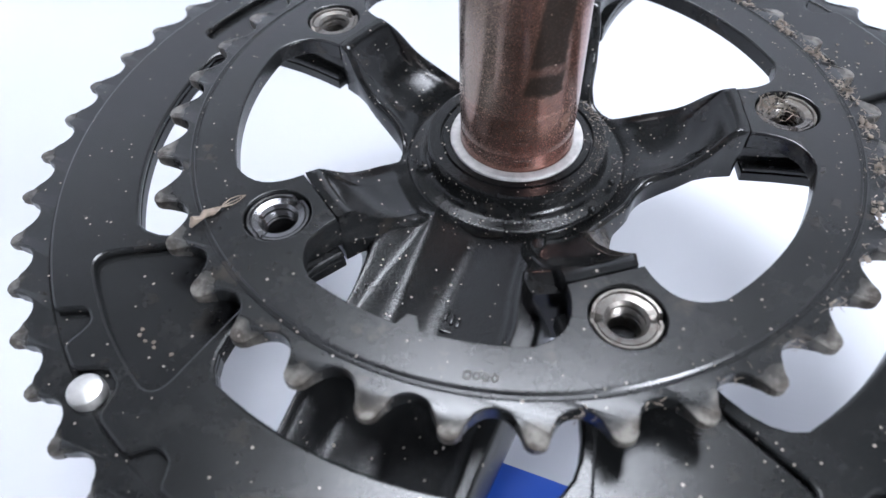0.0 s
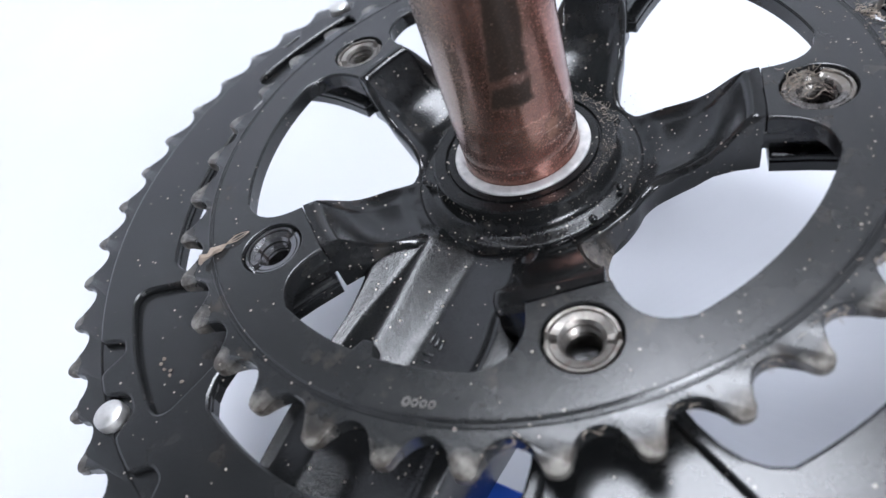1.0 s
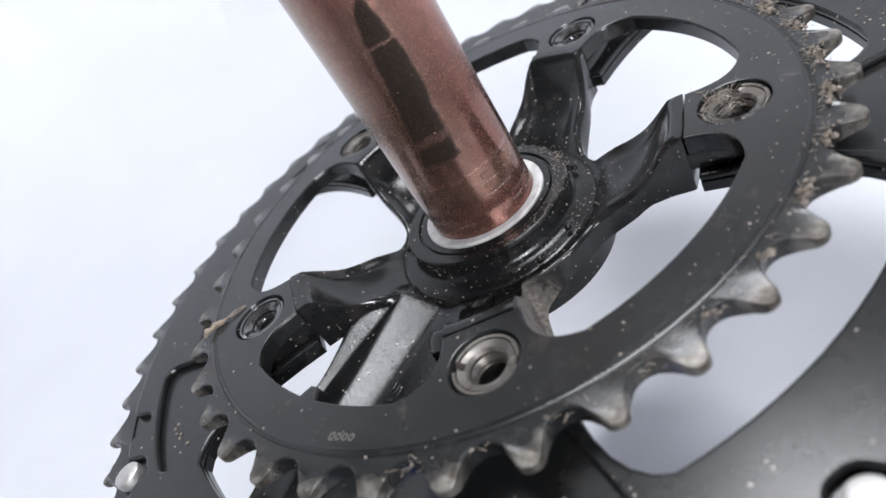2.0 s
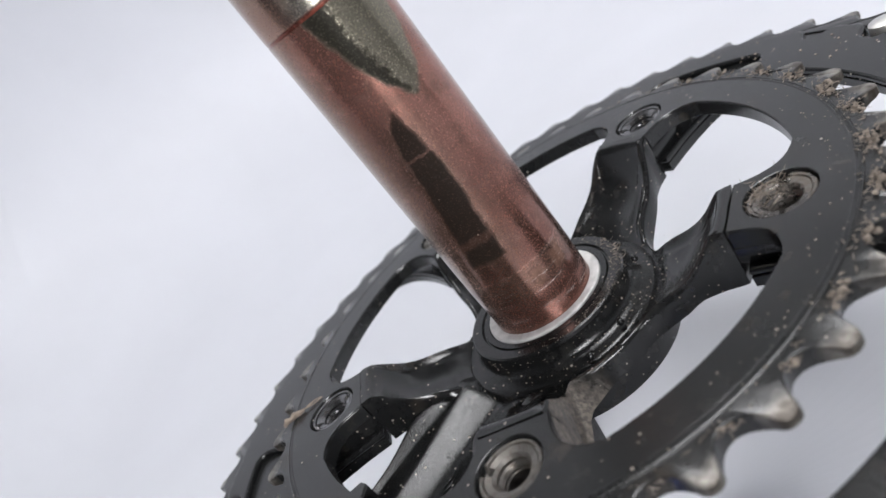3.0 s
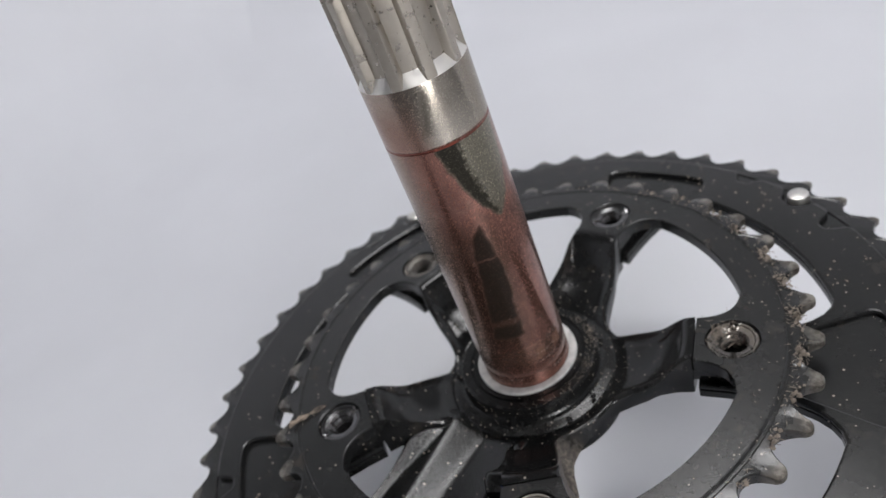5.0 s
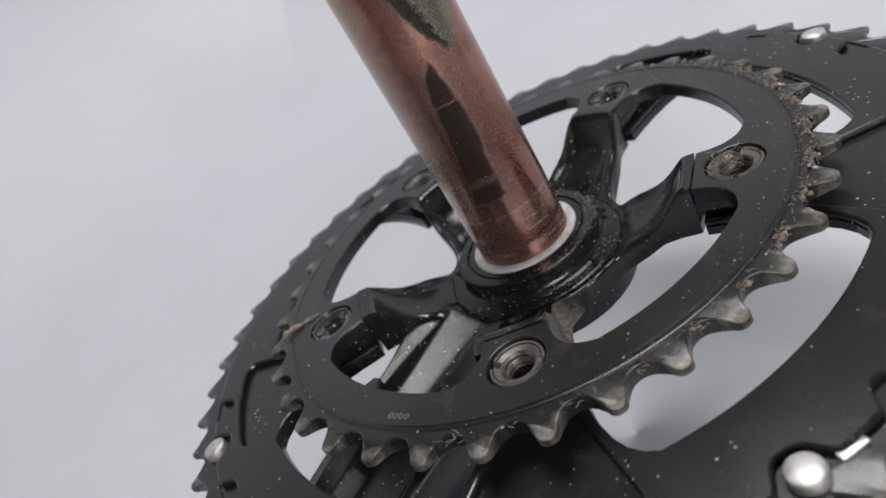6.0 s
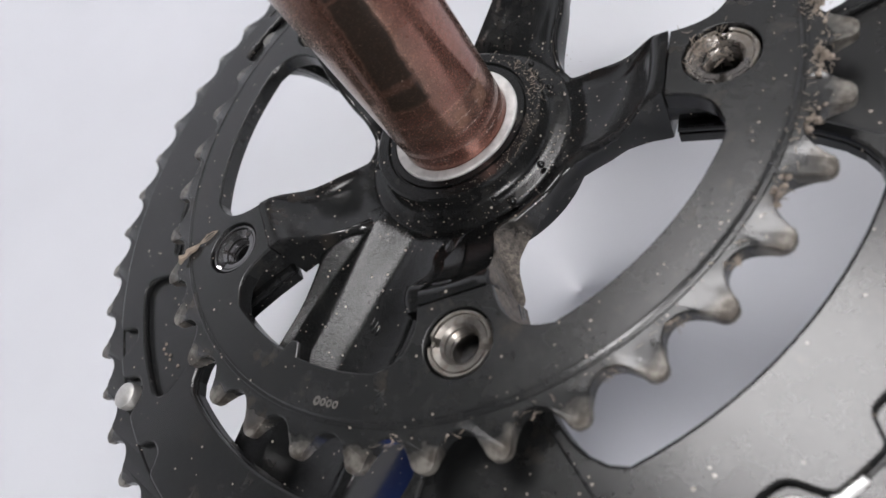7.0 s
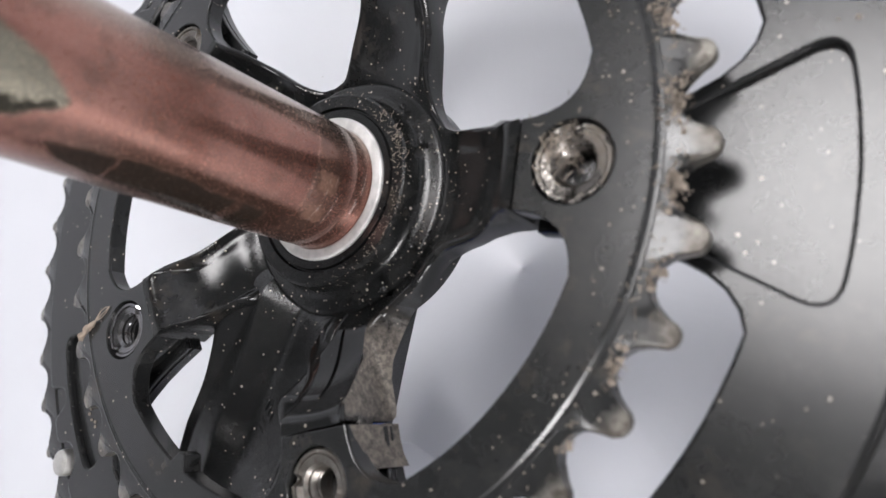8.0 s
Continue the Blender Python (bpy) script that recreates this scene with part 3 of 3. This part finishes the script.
def spider():
    """The five-armed spider: dished arms that rise to a lip at their ends."""
    bm = bmesh.new()
    angles = []
    for a in BOLTS:
        angles += [a + d for d in (-36, -33, -30, -28, -26, -24, -22, -20.5, -19, -17.5, -16, -14.5, -13.2, -12, -11, -10.3, -9.6, -9.2, -8.9, -8.7, -7.5, -5, -2.5, 0, 2.5, 5, 7.5, 8.7, 8.9, 9.2, 9.6, 10.3, 11, 12, 13.2, 14.5, 16, 17.5, 19, 20.5, 22, 24, 26, 28, 30, 33)]
    rows = 24
    inner = 17.0
    top, low = [], []
    for ang in angles:
        d = min(abs((ang - b + 180) % 360 - 180) for b in BOLTS)
        over_crank = abs((ang - 270 + 180) % 360 - 180) < 36
        turn = (ang + 180) % 360 - 180
        sunk = min(1.0, max(0.0, (turn + 112) / 6)) * min(1.0, max(0.0, (-69 - turn) / 6)) if over_crank else 0.0
        if over_crank:
            rim = rim_low = interp(d, LIP_EDGE if turn < -90 else CRANK_EDGE)
        elif -54 <= turn <= -18:
            rim, rim_low = interp(d, SLANT_TOP), interp(d, SLANT_LOW)
        else:
            lift = interp(d, MID_LIFT) if -18 < turn <= 18 else 0.0
            rim, rim_low = interp(d, ARM_EDGE) + lift, interp(d, LOW_EDGE) + lift
        col, col_low = [], []
        for s in range(rows + 1):
            u = 1 - (1 - s / rows) ** 1.35
            r = inner + (rim - inner) * u
            x, y = polar(r, ang)
            z = interp(r, ARM_TOP)
            z -= sunk * 7.0
            side = abs(r * math.sin(radians(d)))
            flat = min(1.0, max(0.0, (r - 24) / 6))
            if r < 42:
                z += flat * (-0.4 * max(0.0, 1 - (side / 6.0) ** 2))
            if d > 8.9:
                gap = rim - r
                across = gap * math.sin(radians(min(80, 12 + d * 1.6)))
                if not over_crank or d < 17:
                    z += 0.95 * flat * max(0.0, 1 - abs(across - 1.3) / 3.0) ** 1.3 * min(1.0, max(0.0, (44.5 - r) / 3))
                if across < 1.5:
                    z -= 1.3 * (1 - math.sqrt(max(0.0, 1 - (1 - across / 1.5) ** 2)))
            col.append(bm.verts.new((x, y, z)))
            rl = inner + (rim_low - inner) * u
            col_low.append(bm.verts.new((*polar(rl, ang), min(-12.2, interp(r, ARM_TOP) - 9.0) if over_crank else min(-12.1, interp(rl, ARM_TOP) - 5.0))))
        top.append(col)
        low.append(col_low)
    count = len(angles)
    for k in range(count):
        a, b = top[k], top[(k + 1) % count]
        c, d = low[k], low[(k + 1) % count]
        for s in range(rows):
            bm.faces.new((a[s], b[s], b[s + 1], a[s + 1]))
            bm.faces.new((c[s], c[s + 1], d[s + 1], d[s]))
        bm.faces.new((a[rows], b[rows], d[rows], c[rows]))
    return part("spider", bm, MAT_SPIDER, crankset, "glossy black five-armed spider", 50)


spider()


def arm_web():
    """The broad side of the arm at -54 degrees, a sloping web that ends in a wall over the crank."""
    bm = bmesh.new()
    edge = [(27.5, -60.0), (29.2, -62.0), (33.1, -66.6), (36.5, -69.2), (39.7, -71.0), (42.0, -71.0), (45.6, -69.0)]
    rows = []
    for k in range(22):
        r = 27.5 + (45.6 - 27.5) * k / 21
        left, z = interp(r, edge), min(-4.2, interp(r, ARM_TOP) + 0.12)
        row = []
        for u in (0.0, 0.25, 0.5, 0.75, 0.88, 0.96, 1.0):
            fall = 0.0 if u < 0.9 else (0.15 if u < 0.98 else 0.7)
            row.append(bm.verts.new((*polar(r, -57.0 + (left + 57.0) * u), z - fall)))
        row.append(bm.verts.new((*polar(r, left - 0.3), -19.0)))
        rows.append(row)
    for a, b in zip(rows, rows[1:]):
        for j in range(7):
            bm.faces.new((a[j], b[j], b[j + 1], a[j + 1]))
    for row in (rows[0], rows[-1]):
        low = bm.verts.new((row[0].co.x, row[0].co.y, -19.0))
        bm.faces.new(row + [low])
    part("arm_web", bm, MAT_SPIDER, crankset, "broad glossy black side of one arm", 50)


arm_web()


def spider_tab(angle):
    """The tongue between the two rings that takes the bolt."""
    bm = bmesh.new()
    pts = rounded([(43.5, -6.6), (60, -7.5), (63, 0), (60, 7.5), (43.5, 6.6)], [0.5, 4, 4, 4, 0.5])
    turned = [polar(math.hypot(x, y), angle + math.degrees(math.atan2(y, x))) for x, y in pts]
    plate(bm, [turned, circle(*polar(55, angle), 5.2)], -4.1, -7.8, 0.3)
    part("bolt_tongue", bm, MAT_SPIDER, crankset)


for angle in BOLTS:
    spider_tab(angle)


def tab_flank():
    """The slanted, mud-caked side of the tongue beside the arm at -54 degrees."""
    bm = bmesh.new()
    rings = []
    for r, out in ((46.4, 0.0), (49.0, 0.15), (51.5, 0.6), (53.5, 1.4)):
        rings.append([bm.verts.new((*polar(math.hypot(r, v), -54 + math.degrees(math.atan2(v, r))), z)) for v, z in ((6.0 + out, -0.8), (6.95 + out, -0.8), (7.2 + out, -2.0), (8.3 + out, -7.8), (8.6 + out, -12.1), (6.0 + out, -12.1))])
    for p, q in zip(rings, rings[1:]):
        for k in range(6):
            bm.faces.new((p[k], p[(k + 1) % 6], q[(k + 1) % 6], q[k]))
    bm.faces.new(rings[0]), bm.faces.new(rings[-1])
    part("tongue_flank", bm, MAT_SPIDER, crankset, "slanted side of the tongue caked with dry mud")


tab_flank()


def hub():
    bm = bmesh.new()
    lathe(bm, [(14.45, -12.0), (14.45, -8.0), (14.7, -7.75), (16.0, -7.75), (16.2, -8.3), (16.5, -8.3), (16.7, -7.65), (19.0, -7.6), (19.45, -7.85), (19.6, -8.5), (19.1, -9.1), (19.2, -10.9), (19.6, -12.0), (20.4, -12.7), (21.6, -13.0), (23.2, -13.1), (23.8, -13.25), (24.25, -13.6), (24.5, -14.2), (24.7, -16.0), (25.0, -24.0)], 112)
    part("hub", bm, MAT_HUB, crankset, "dusty black hub boss round the spindle", 30)
    bm = bmesh.new()
    lathe(bm, [(12.1, -11.0), (12.1, -7.5), (12.4, -7.3), (14.0, -7.3), (14.4, -7.55), (14.4, -11.0)], 96)
    part("washer", bm, MAT_WHITE_RING, crankset, "white plastic ring at the spindle's foot", 30)
    for r, a, size in ((21.6, 214, 0.8), (22.6, 210, 0.6), (24.0, 328, 0.9), (22.6, 351, 0.8), (21.2, 45, 0.8), (21.6, 70, 0.7)):
        bm = bmesh.new()
        bmesh.ops.create_icosphere(bm, subdivisions=2, radius=size)
        bmesh.ops.translate(bm, verts=bm.verts[:], vec=(*polar(r, a), -11.6))
        part("casting_nub", bm, MAT_SPIDER, crankset, "small glossy black casting nub", 80)


hub()


def spindle():
    bm = bmesh.new()
    lathe(bm, [(12.15, -12.0), (12.15, -4.0), (12.05, -3.7), (12.05, -3.3), (12.2, -3.0), (12.2, 0.2), (12.25, 0.6), (12.3, 4.0), (12.3, 68.6), (12.15, 68.8), (12.15, 69.1), (12.3, 69.3), (12.3, 83.2), (12.2, 83.4)], 96)
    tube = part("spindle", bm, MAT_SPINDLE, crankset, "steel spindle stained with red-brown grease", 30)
    bm = bmesh.new()
    lathe(bm, [(10.5, 82.0), (10.5, 103.2), (9.8, 104.0), (7.5, 104.0), (7.5, 96.0)], 60)
    end = part("spline_end", bm, MAT_SPLINE, tube, "bare steel splined end", 30)
    for k in range(10):
        bm = bmesh.new()
        rings = []
        for z, top in ((82.0, 12.15), (102.8, 12.15), (103.6, 11.4)):
            rings.append([bm.verts.new((*polar(r, k * 36 + 8 + d), z)) for d, r in ((-9.5, 10.3), (-6.5, top - 0.25), (-5.0, top), (0, top + 0.05), (5.0, top), (6.5, top - 0.25), (9.5, 10.3))])
        for p, q in zip(rings, rings[1:]):
            for j in range(6):
                bm.faces.new((p[j], p[j + 1], q[j + 1], q[j]))
        bm.faces.new(rings[-1])
        part("spline", bm, MAT_SPLINE, end)
    bm = bmesh.new()
    lathe(bm, [(12.2, 83.4), (10.4, 86.2), (10.4, 80.0)], 96)
    part("spline_shoulder", bm, MAT_SHOULDER, tube, "bright bevelled shoulder", 30)


spindle()

# the crank arm runs along -y under the rings
CRANK_LEFT = [(16, 30.0), (28, 27.0), (34, 22.0), (41, 19.4), (50, 18.2), (60, 18.6), (80, 18.3), (120, 16.0), (160, 16.0), (175, 15.0)]
CRANK_RIGHT = [(16, 13.0), (30, 17.2), (40, 20.4), (48, 21.8), (60, 20.5), (80, 18.5), (120, 16.0), (160, 16.0), (175, 15.0)]
CRANK_LOW = -38.0


def crank_arm():
    """A fluted top: a tilted facet, a narrow flat step and a second facet on one side, a rising flank on the other."""
    bm = bmesh.new()
    ys = [16 + k * 1.2 for k in range(60)] + [90 + k * 5 for k in range(18)]
    grid, low = [], []
    for y in ys:
        sink = max(0.0, y - 58) * 0.10 if y < 110 else 5.2
        valley = -15.2 - 0.03 * (y - 29) - sink - 0.35 * max(0.0, 25 - y) ** 1.3
        step_in = interp(y, [(16, 9.2), (27, 9.0), (50, 8.0), (175, 7.0)])
        step_out = interp(y, [(16, 9.6), (28, 10.7), (52, 14.6), (70, 15.0), (175, 10.0)])
        wall_in = interp(y, [(16, 9.0), (26, 9.8), (37, 10.8), (48, 12.6), (175, 11.0)])
        soft = (0.9 + 0.055 * max(0.0, min(y, 70) - 24)) ** 2
        row = []
        for sign, table in ((-1, CRANK_LEFT), (1, CRANK_RIGHT)):
            half = interp(y, table)
            if sign < 0:
                a, b = min(step_in, half - 3), min(step_out, half - 2)
                peak = b + min(5.0, (half - b) * 0.6)
            else:
                a, b = min(wall_in, half - 3), min(wall_in + 2.6, half - 2)
                peak = b + 0.5 * (half - b)
            stops = [(0, a, 18), (a, b, 8), (b, peak, 10), (peak, half, 10)]
            pts = []
            for lo, hi, count in stops:
                for k in range(count):
                    ax = lo + (hi - lo) * k / count
                    za = valley + 0.43 * (math.sqrt(min(ax, a) ** 2 + soft) - 0.6)
                    if sign < 0:
                        z = za - 0.12 * max(0.0, min(ax, b) - a) + 0.42 * min(1.0, max(0.0, (y - 25) / 6)) * max(0.0, min(ax, peak) - b)
                    else:
                        u = min(1.0, max(0.0, (ax - a) / (b - a)))
                        z = valley + 0.30 * (math.sqrt(min(ax, a) ** 2 + soft) - 0.6) + 0.13 * (math.sqrt(soft) - 0.6) + 1.5 * u * u * (3 - 2 * u) - 0.05 * max(0.0, ax - b)
                    if ax > peak:
                        z -= 7.0 * ((ax - peak) / (half - peak)) ** 1.8
                    pts.append((sign * ax, z))
            pts.append((sign * half, pts[-1][1] - 1.6))
            row += pts[::-1] if sign < 0 else pts[1:]
        for _ in range(3):
            row = row[:2] + [(row[k][0], 0.25 * row[k - 1][1] + 0.5 * row[k][1] + 0.25 * row[k + 1][1]) for k in range(2, len(row) - 2)] + row[-2:]
        grid.append([bm.verts.new((x - 0.3, -y, z)) for x, z in row])
        low.append([bm.verts.new((x * (0.96 if x < 0 else 0.74), -y, CRANK_LOW)) for x, z in row])
    cols = len(grid[0]) - 1
    for a, b, c, d in zip(grid, grid[1:], low, low[1:]):
        for k in range(cols):
            bm.faces.new((a[k], b[k], b[k + 1], a[k + 1]))
            bm.faces.new((c[k], c[k + 1], d[k + 1], d[k]))
        bm.faces.new((a[0], c[0], d[0], b[0]))
        bm.faces.new((a[cols], b[cols], d[cols], c[cols]))
    for g, l in ((grid[0], low[0]), (grid[-1], low[-1])):
        for k in range(cols):
            bm.faces.new((g[k], g[k + 1], l[k + 1], l[k]))
    arm = part("crank_arm", bm, MAT_CRANK, crankset, "glossy black fluted crank arm under the rings", 40)
    for x, y, w, h in ((1.0, -45.2, 0.7, 2.4), (2.4, -45.8, 0.8, 2.4), (3.8, -46.4, 0.7, 2.2), (2.2, -48.6, 2.8, 0.7), (2.6, -50.2, 2.4, 0.6)):
        bm = bmesh.new()
        z = -15.2 + 0.03 * (y + 29) + 0.30 * (math.sqrt(x * x + 4.5) - 0.6) + 0.2
        box(bm, (x - w / 2, y - h / 2, z - 0.6), (x + w / 2, y + h / 2, z + 0.35), 0.2)
        part("embossed_bar", bm, MAT_CRANK, arm, "raised black embossed mark")


crank_arm()


def ring_bolt(angle, material, turn, label):
    """A slotted chainring nut sunk in the ring, with its threaded bore."""
    x, y = polar(55, angle)
    bm = bmesh.new()
    lathe(bm, [(2.9, -9.0), (2.9, -4.2), (3.3, -3.8), (2.9, -3.4), (3.3, -3.0), (2.9, -2.6), (3.25, -2.2), (3.2, -1.6), (3.75, -1.0), (4.9, -0.72), (5.05, -0.95), (5.2, -0.95), (5.3, -0.5), (5.75, -0.45), (5.95, -0.7), (5.95, -3.6), (2.9, -3.7)], 48)
    for v in bm.verts:
        r = math.hypot(v.co.x, v.co.y)
        a = abs((math.degrees(math.atan2(v.co.y, v.co.x)) - turn + 90) % 180 - 90)
        if r > 4.2 and a < 9 and v.co.z > -1.2:
            v.co.z -= 1.1
    bmesh.ops.translate(bm, verts=bm.verts[:], vec=(x, y, 0))
    nut = part("chainring_nut", bm, material, crankset, label, 30)
    bm = bmesh.new()
    lathe(bm, [(0.01, -7.0), (2.95, -7.0)], 24, (x, y))
    part("bolt_end", bm, MAT_NUT_DARK, nut, "dark end of the bolt in the bore")


ring_bolt(-54, MAT_NUT_STEEL, 20, "worn grey steel chainring nut")
ring_bolt(18, MAT_NUT_DUSTY, -70, "steel chainring nut clogged with dust")
ring_bolt(90, MAT_NUT_DARK, 40, "dark steel chainring nut")
ring_bolt(162, MAT_NUT_STEEL, 60, "worn grey steel chainring nut")
ring_bolt(234, MAT_NUT_DARK, 80, "dark steel chainring nut")


# ---- under and on the crankset ----
block = thing("support_block", "low white block with a bright blue pad under the crank arm", "block")
bm = bmesh.new()
box(bm, (-13, -108, FLOOR), (30, -62, CRANK_LOW - 16), 1.0)
part("stand", bm, MAT_TABLE, block, "plain white stand")
bm = bmesh.new()
box(bm, (-15, -110, CRANK_LOW - 16), (34, -58, CRANK_LOW), 3.0)
part("pad", bm, MAT_BLUE, block, "bright blue plastic pad")


def tube_along(bm, points, radii, sides=5):
    """A thin round strand through the points."""
    rings = []
    for k, p in enumerate(points):
        way = (points[min(k + 1, len(points) - 1)] - points[max(k - 1, 0)]).normalized()
        side = way.cross(Vector((0.31, 0.2, 0.93))).normalized()
        other = way.cross(side)
        rings.append([bm.verts.new(p + (side * math.cos(2 * math.pi * j / sides) + other * math.sin(2 * math.pi * j / sides)) * radii[k]) for j in range(sides)])
    for p, q in zip(rings, rings[1:]):
        for j in range(sides):
            bm.faces.new((p[j], p[(j + 1) % sides], q[(j + 1) % sides], q[j]))
    bm.faces.new(rings[0]), bm.faces.new(rings[-1])


def straw():
    """A crumpled flake of straw with a few thin hairs."""
    rng = random.Random(4)
    bm = bmesh.new()
    line = [(64.0, 227.6, 0.35), (65.0, 228.0, 0.7), (66.2, 228.1, 0.95), (67.3, 228.6, 0.8), (68.6, 228.7, 0.95), (69.6, 229.4, 0.5)]
    tube_along(bm, [Vector((*polar(r, a), z)) for r, a, z in line], [0.25, 0.6, 0.8, 0.6, 0.75, 0.3], 8)
    for v in bm.verts:
        v.co += Vector((rng.uniform(-0.22, 0.22), rng.uniform(-0.22, 0.22), rng.uniform(-0.15, 0.25)))
    for bend in (0.0, 0.7, -0.9):
        hair = [(58.5 + 1.4 * k, 226.4 + 0.35 * k + bend * math.sin(k * 0.9), 0.25 + 0.12 * k) for k in range(6)]
        tube_along(bm, [Vector((*polar(r, a), z)) for r, a, z in hair], [0.06, 0.09, 0.11, 0.13, 0.14, 0.12], 5)
    tagged(part("straw", bm, MAT_STRAW), "crumpled dry flake of straw lying on the small chainring", "straw")


straw()


def fluff():
    """Dust, hair and fibres caught on the rings, the hub and a nut."""
    rng = random.Random(21)
    bm = bmesh.new()

    def strand(r, a, z, length, thick):
        p = Vector((*polar(r, a), z))
        way = Vector((rng.uniform(-1, 1), rng.uniform(-1, 1), rng.uniform(-0.1, 0.35))).normalized()
        pts, rad = [], []
        for k in range(4):
            pts.append(p.copy())
            rad.append(thick * (0.5 if k in (0, 3) else 1.0))
            way = (way + Vector((rng.uniform(-0.7, 0.7), rng.uniform(-0.7, 0.7), rng.uniform(-0.35, 0.2)))).normalized()
            p += way * length / 3
            p.z = max(p.z, z - 0.1)
        tube_along(bm, pts, rad, 3)

    def crumb(r, a, z, size):
        made = bmesh.ops.create_icosphere(bm, subdivisions=1, radius=size)["verts"]
        c = Vector((*polar(r, a), z + size * 0.3))
        for v in made:
            v.co = Vector((v.co.x * rng.uniform(0.7, 1.4), v.co.y * rng.uniform(0.7, 1.4), v.co.z * rng.uniform(0.4, 0.8))) + c

    for _ in range(420):
        a = round(rng.gauss(30, 26) / 10) * 10 + 4.6 + rng.gauss(0, 2.0)
        strand(rng.gauss(69.3, 0.9), a, rng.uniform(-0.6, 0.15), rng.uniform(0.5, 1.6), rng.uniform(0.04, 0.12))
    for _ in range(90):
        strand(rng.gauss(69.6, 0.6), round(rng.uniform(-75, -10) / 10) * 10 + 4.6 + rng.gauss(0, 1.5), -0.9, rng.uniform(0.8, 2.2), rng.uniform(0.04, 0.1))
    for _ in range(90):
        x, y = polar(55, 18)
        x, y = x + rng.gauss(-2.5, 2.0), y + rng.gauss(2.0, 2.2)
        strand(math.hypot(x, y), math.degrees(math.atan2(y, x)), -0.2, rng.uniform(1.0, 3.0), rng.uniform(0.04, 0.1))
    for _ in range(260):
        z = rng.uniform(-15.5, -8.2)
        crumb(19.2, rng.uniform(-130, 80), z, rng.uniform(0.035, 0.11))
    for _ in range(25):
        a = rng.uniform(-25, 75)
        strand(rng.uniform(18.4, 20.0), a, -7.6, rng.uniform(0.6, 2.2), rng.uniform(0.03, 0.08))
    for _ in range(260):
        crumb(rng.uniform(16.8, 19.4), rng.gauss(25, 40), -7.62, rng.uniform(0.03, 0.12))
    for _ in range(160):
        crumb(rng.uniform(20.5, 30), rng.gauss(20, 60), -11.6, rng.uniform(0.05, 0.16))
    for _ in range(45):
        a = rng.gauss(40, 16)
        strand(rng.uniform(17.5, 20.2), a, -7.5, rng.uniform(0.5, 1.8), rng.uniform(0.03, 0.09))
    for _ in range(110):
        crumb(rng.uniform(62, 69), rng.gauss(30, 35), 0.02, rng.uniform(0.05, 0.16))
    for _ in range(260):
        a = rng.gauss(28, 26)
        a = round(a / 10) * 10 + 4.6 + rng.gauss(0, 1.6)
        crumb(rng.gauss(69.6, 0.8), a, rng.uniform(-1.2, -0.2), rng.uniform(0.18, 0.55))
    for _ in range(60):
        crumb(rng.uniform(82, 96), rng.uniform(20, 110), -7.9, rng.uniform(0.1, 0.38))
    for r, a in ((84.6, 236), (85.1, 237.8), (84.4, 239.3), (82.7, 241.6), (84.0, 238.6), (85.5, 236.6)):
        crumb(r, a, -9.6, 0.42)
    tagged(part("dust_fluff", bm, MAT_FLUFF, None, angle=80), "grey-brown dust and fibres caught on the chainrings", "dust", kind="stuff")


fluff()
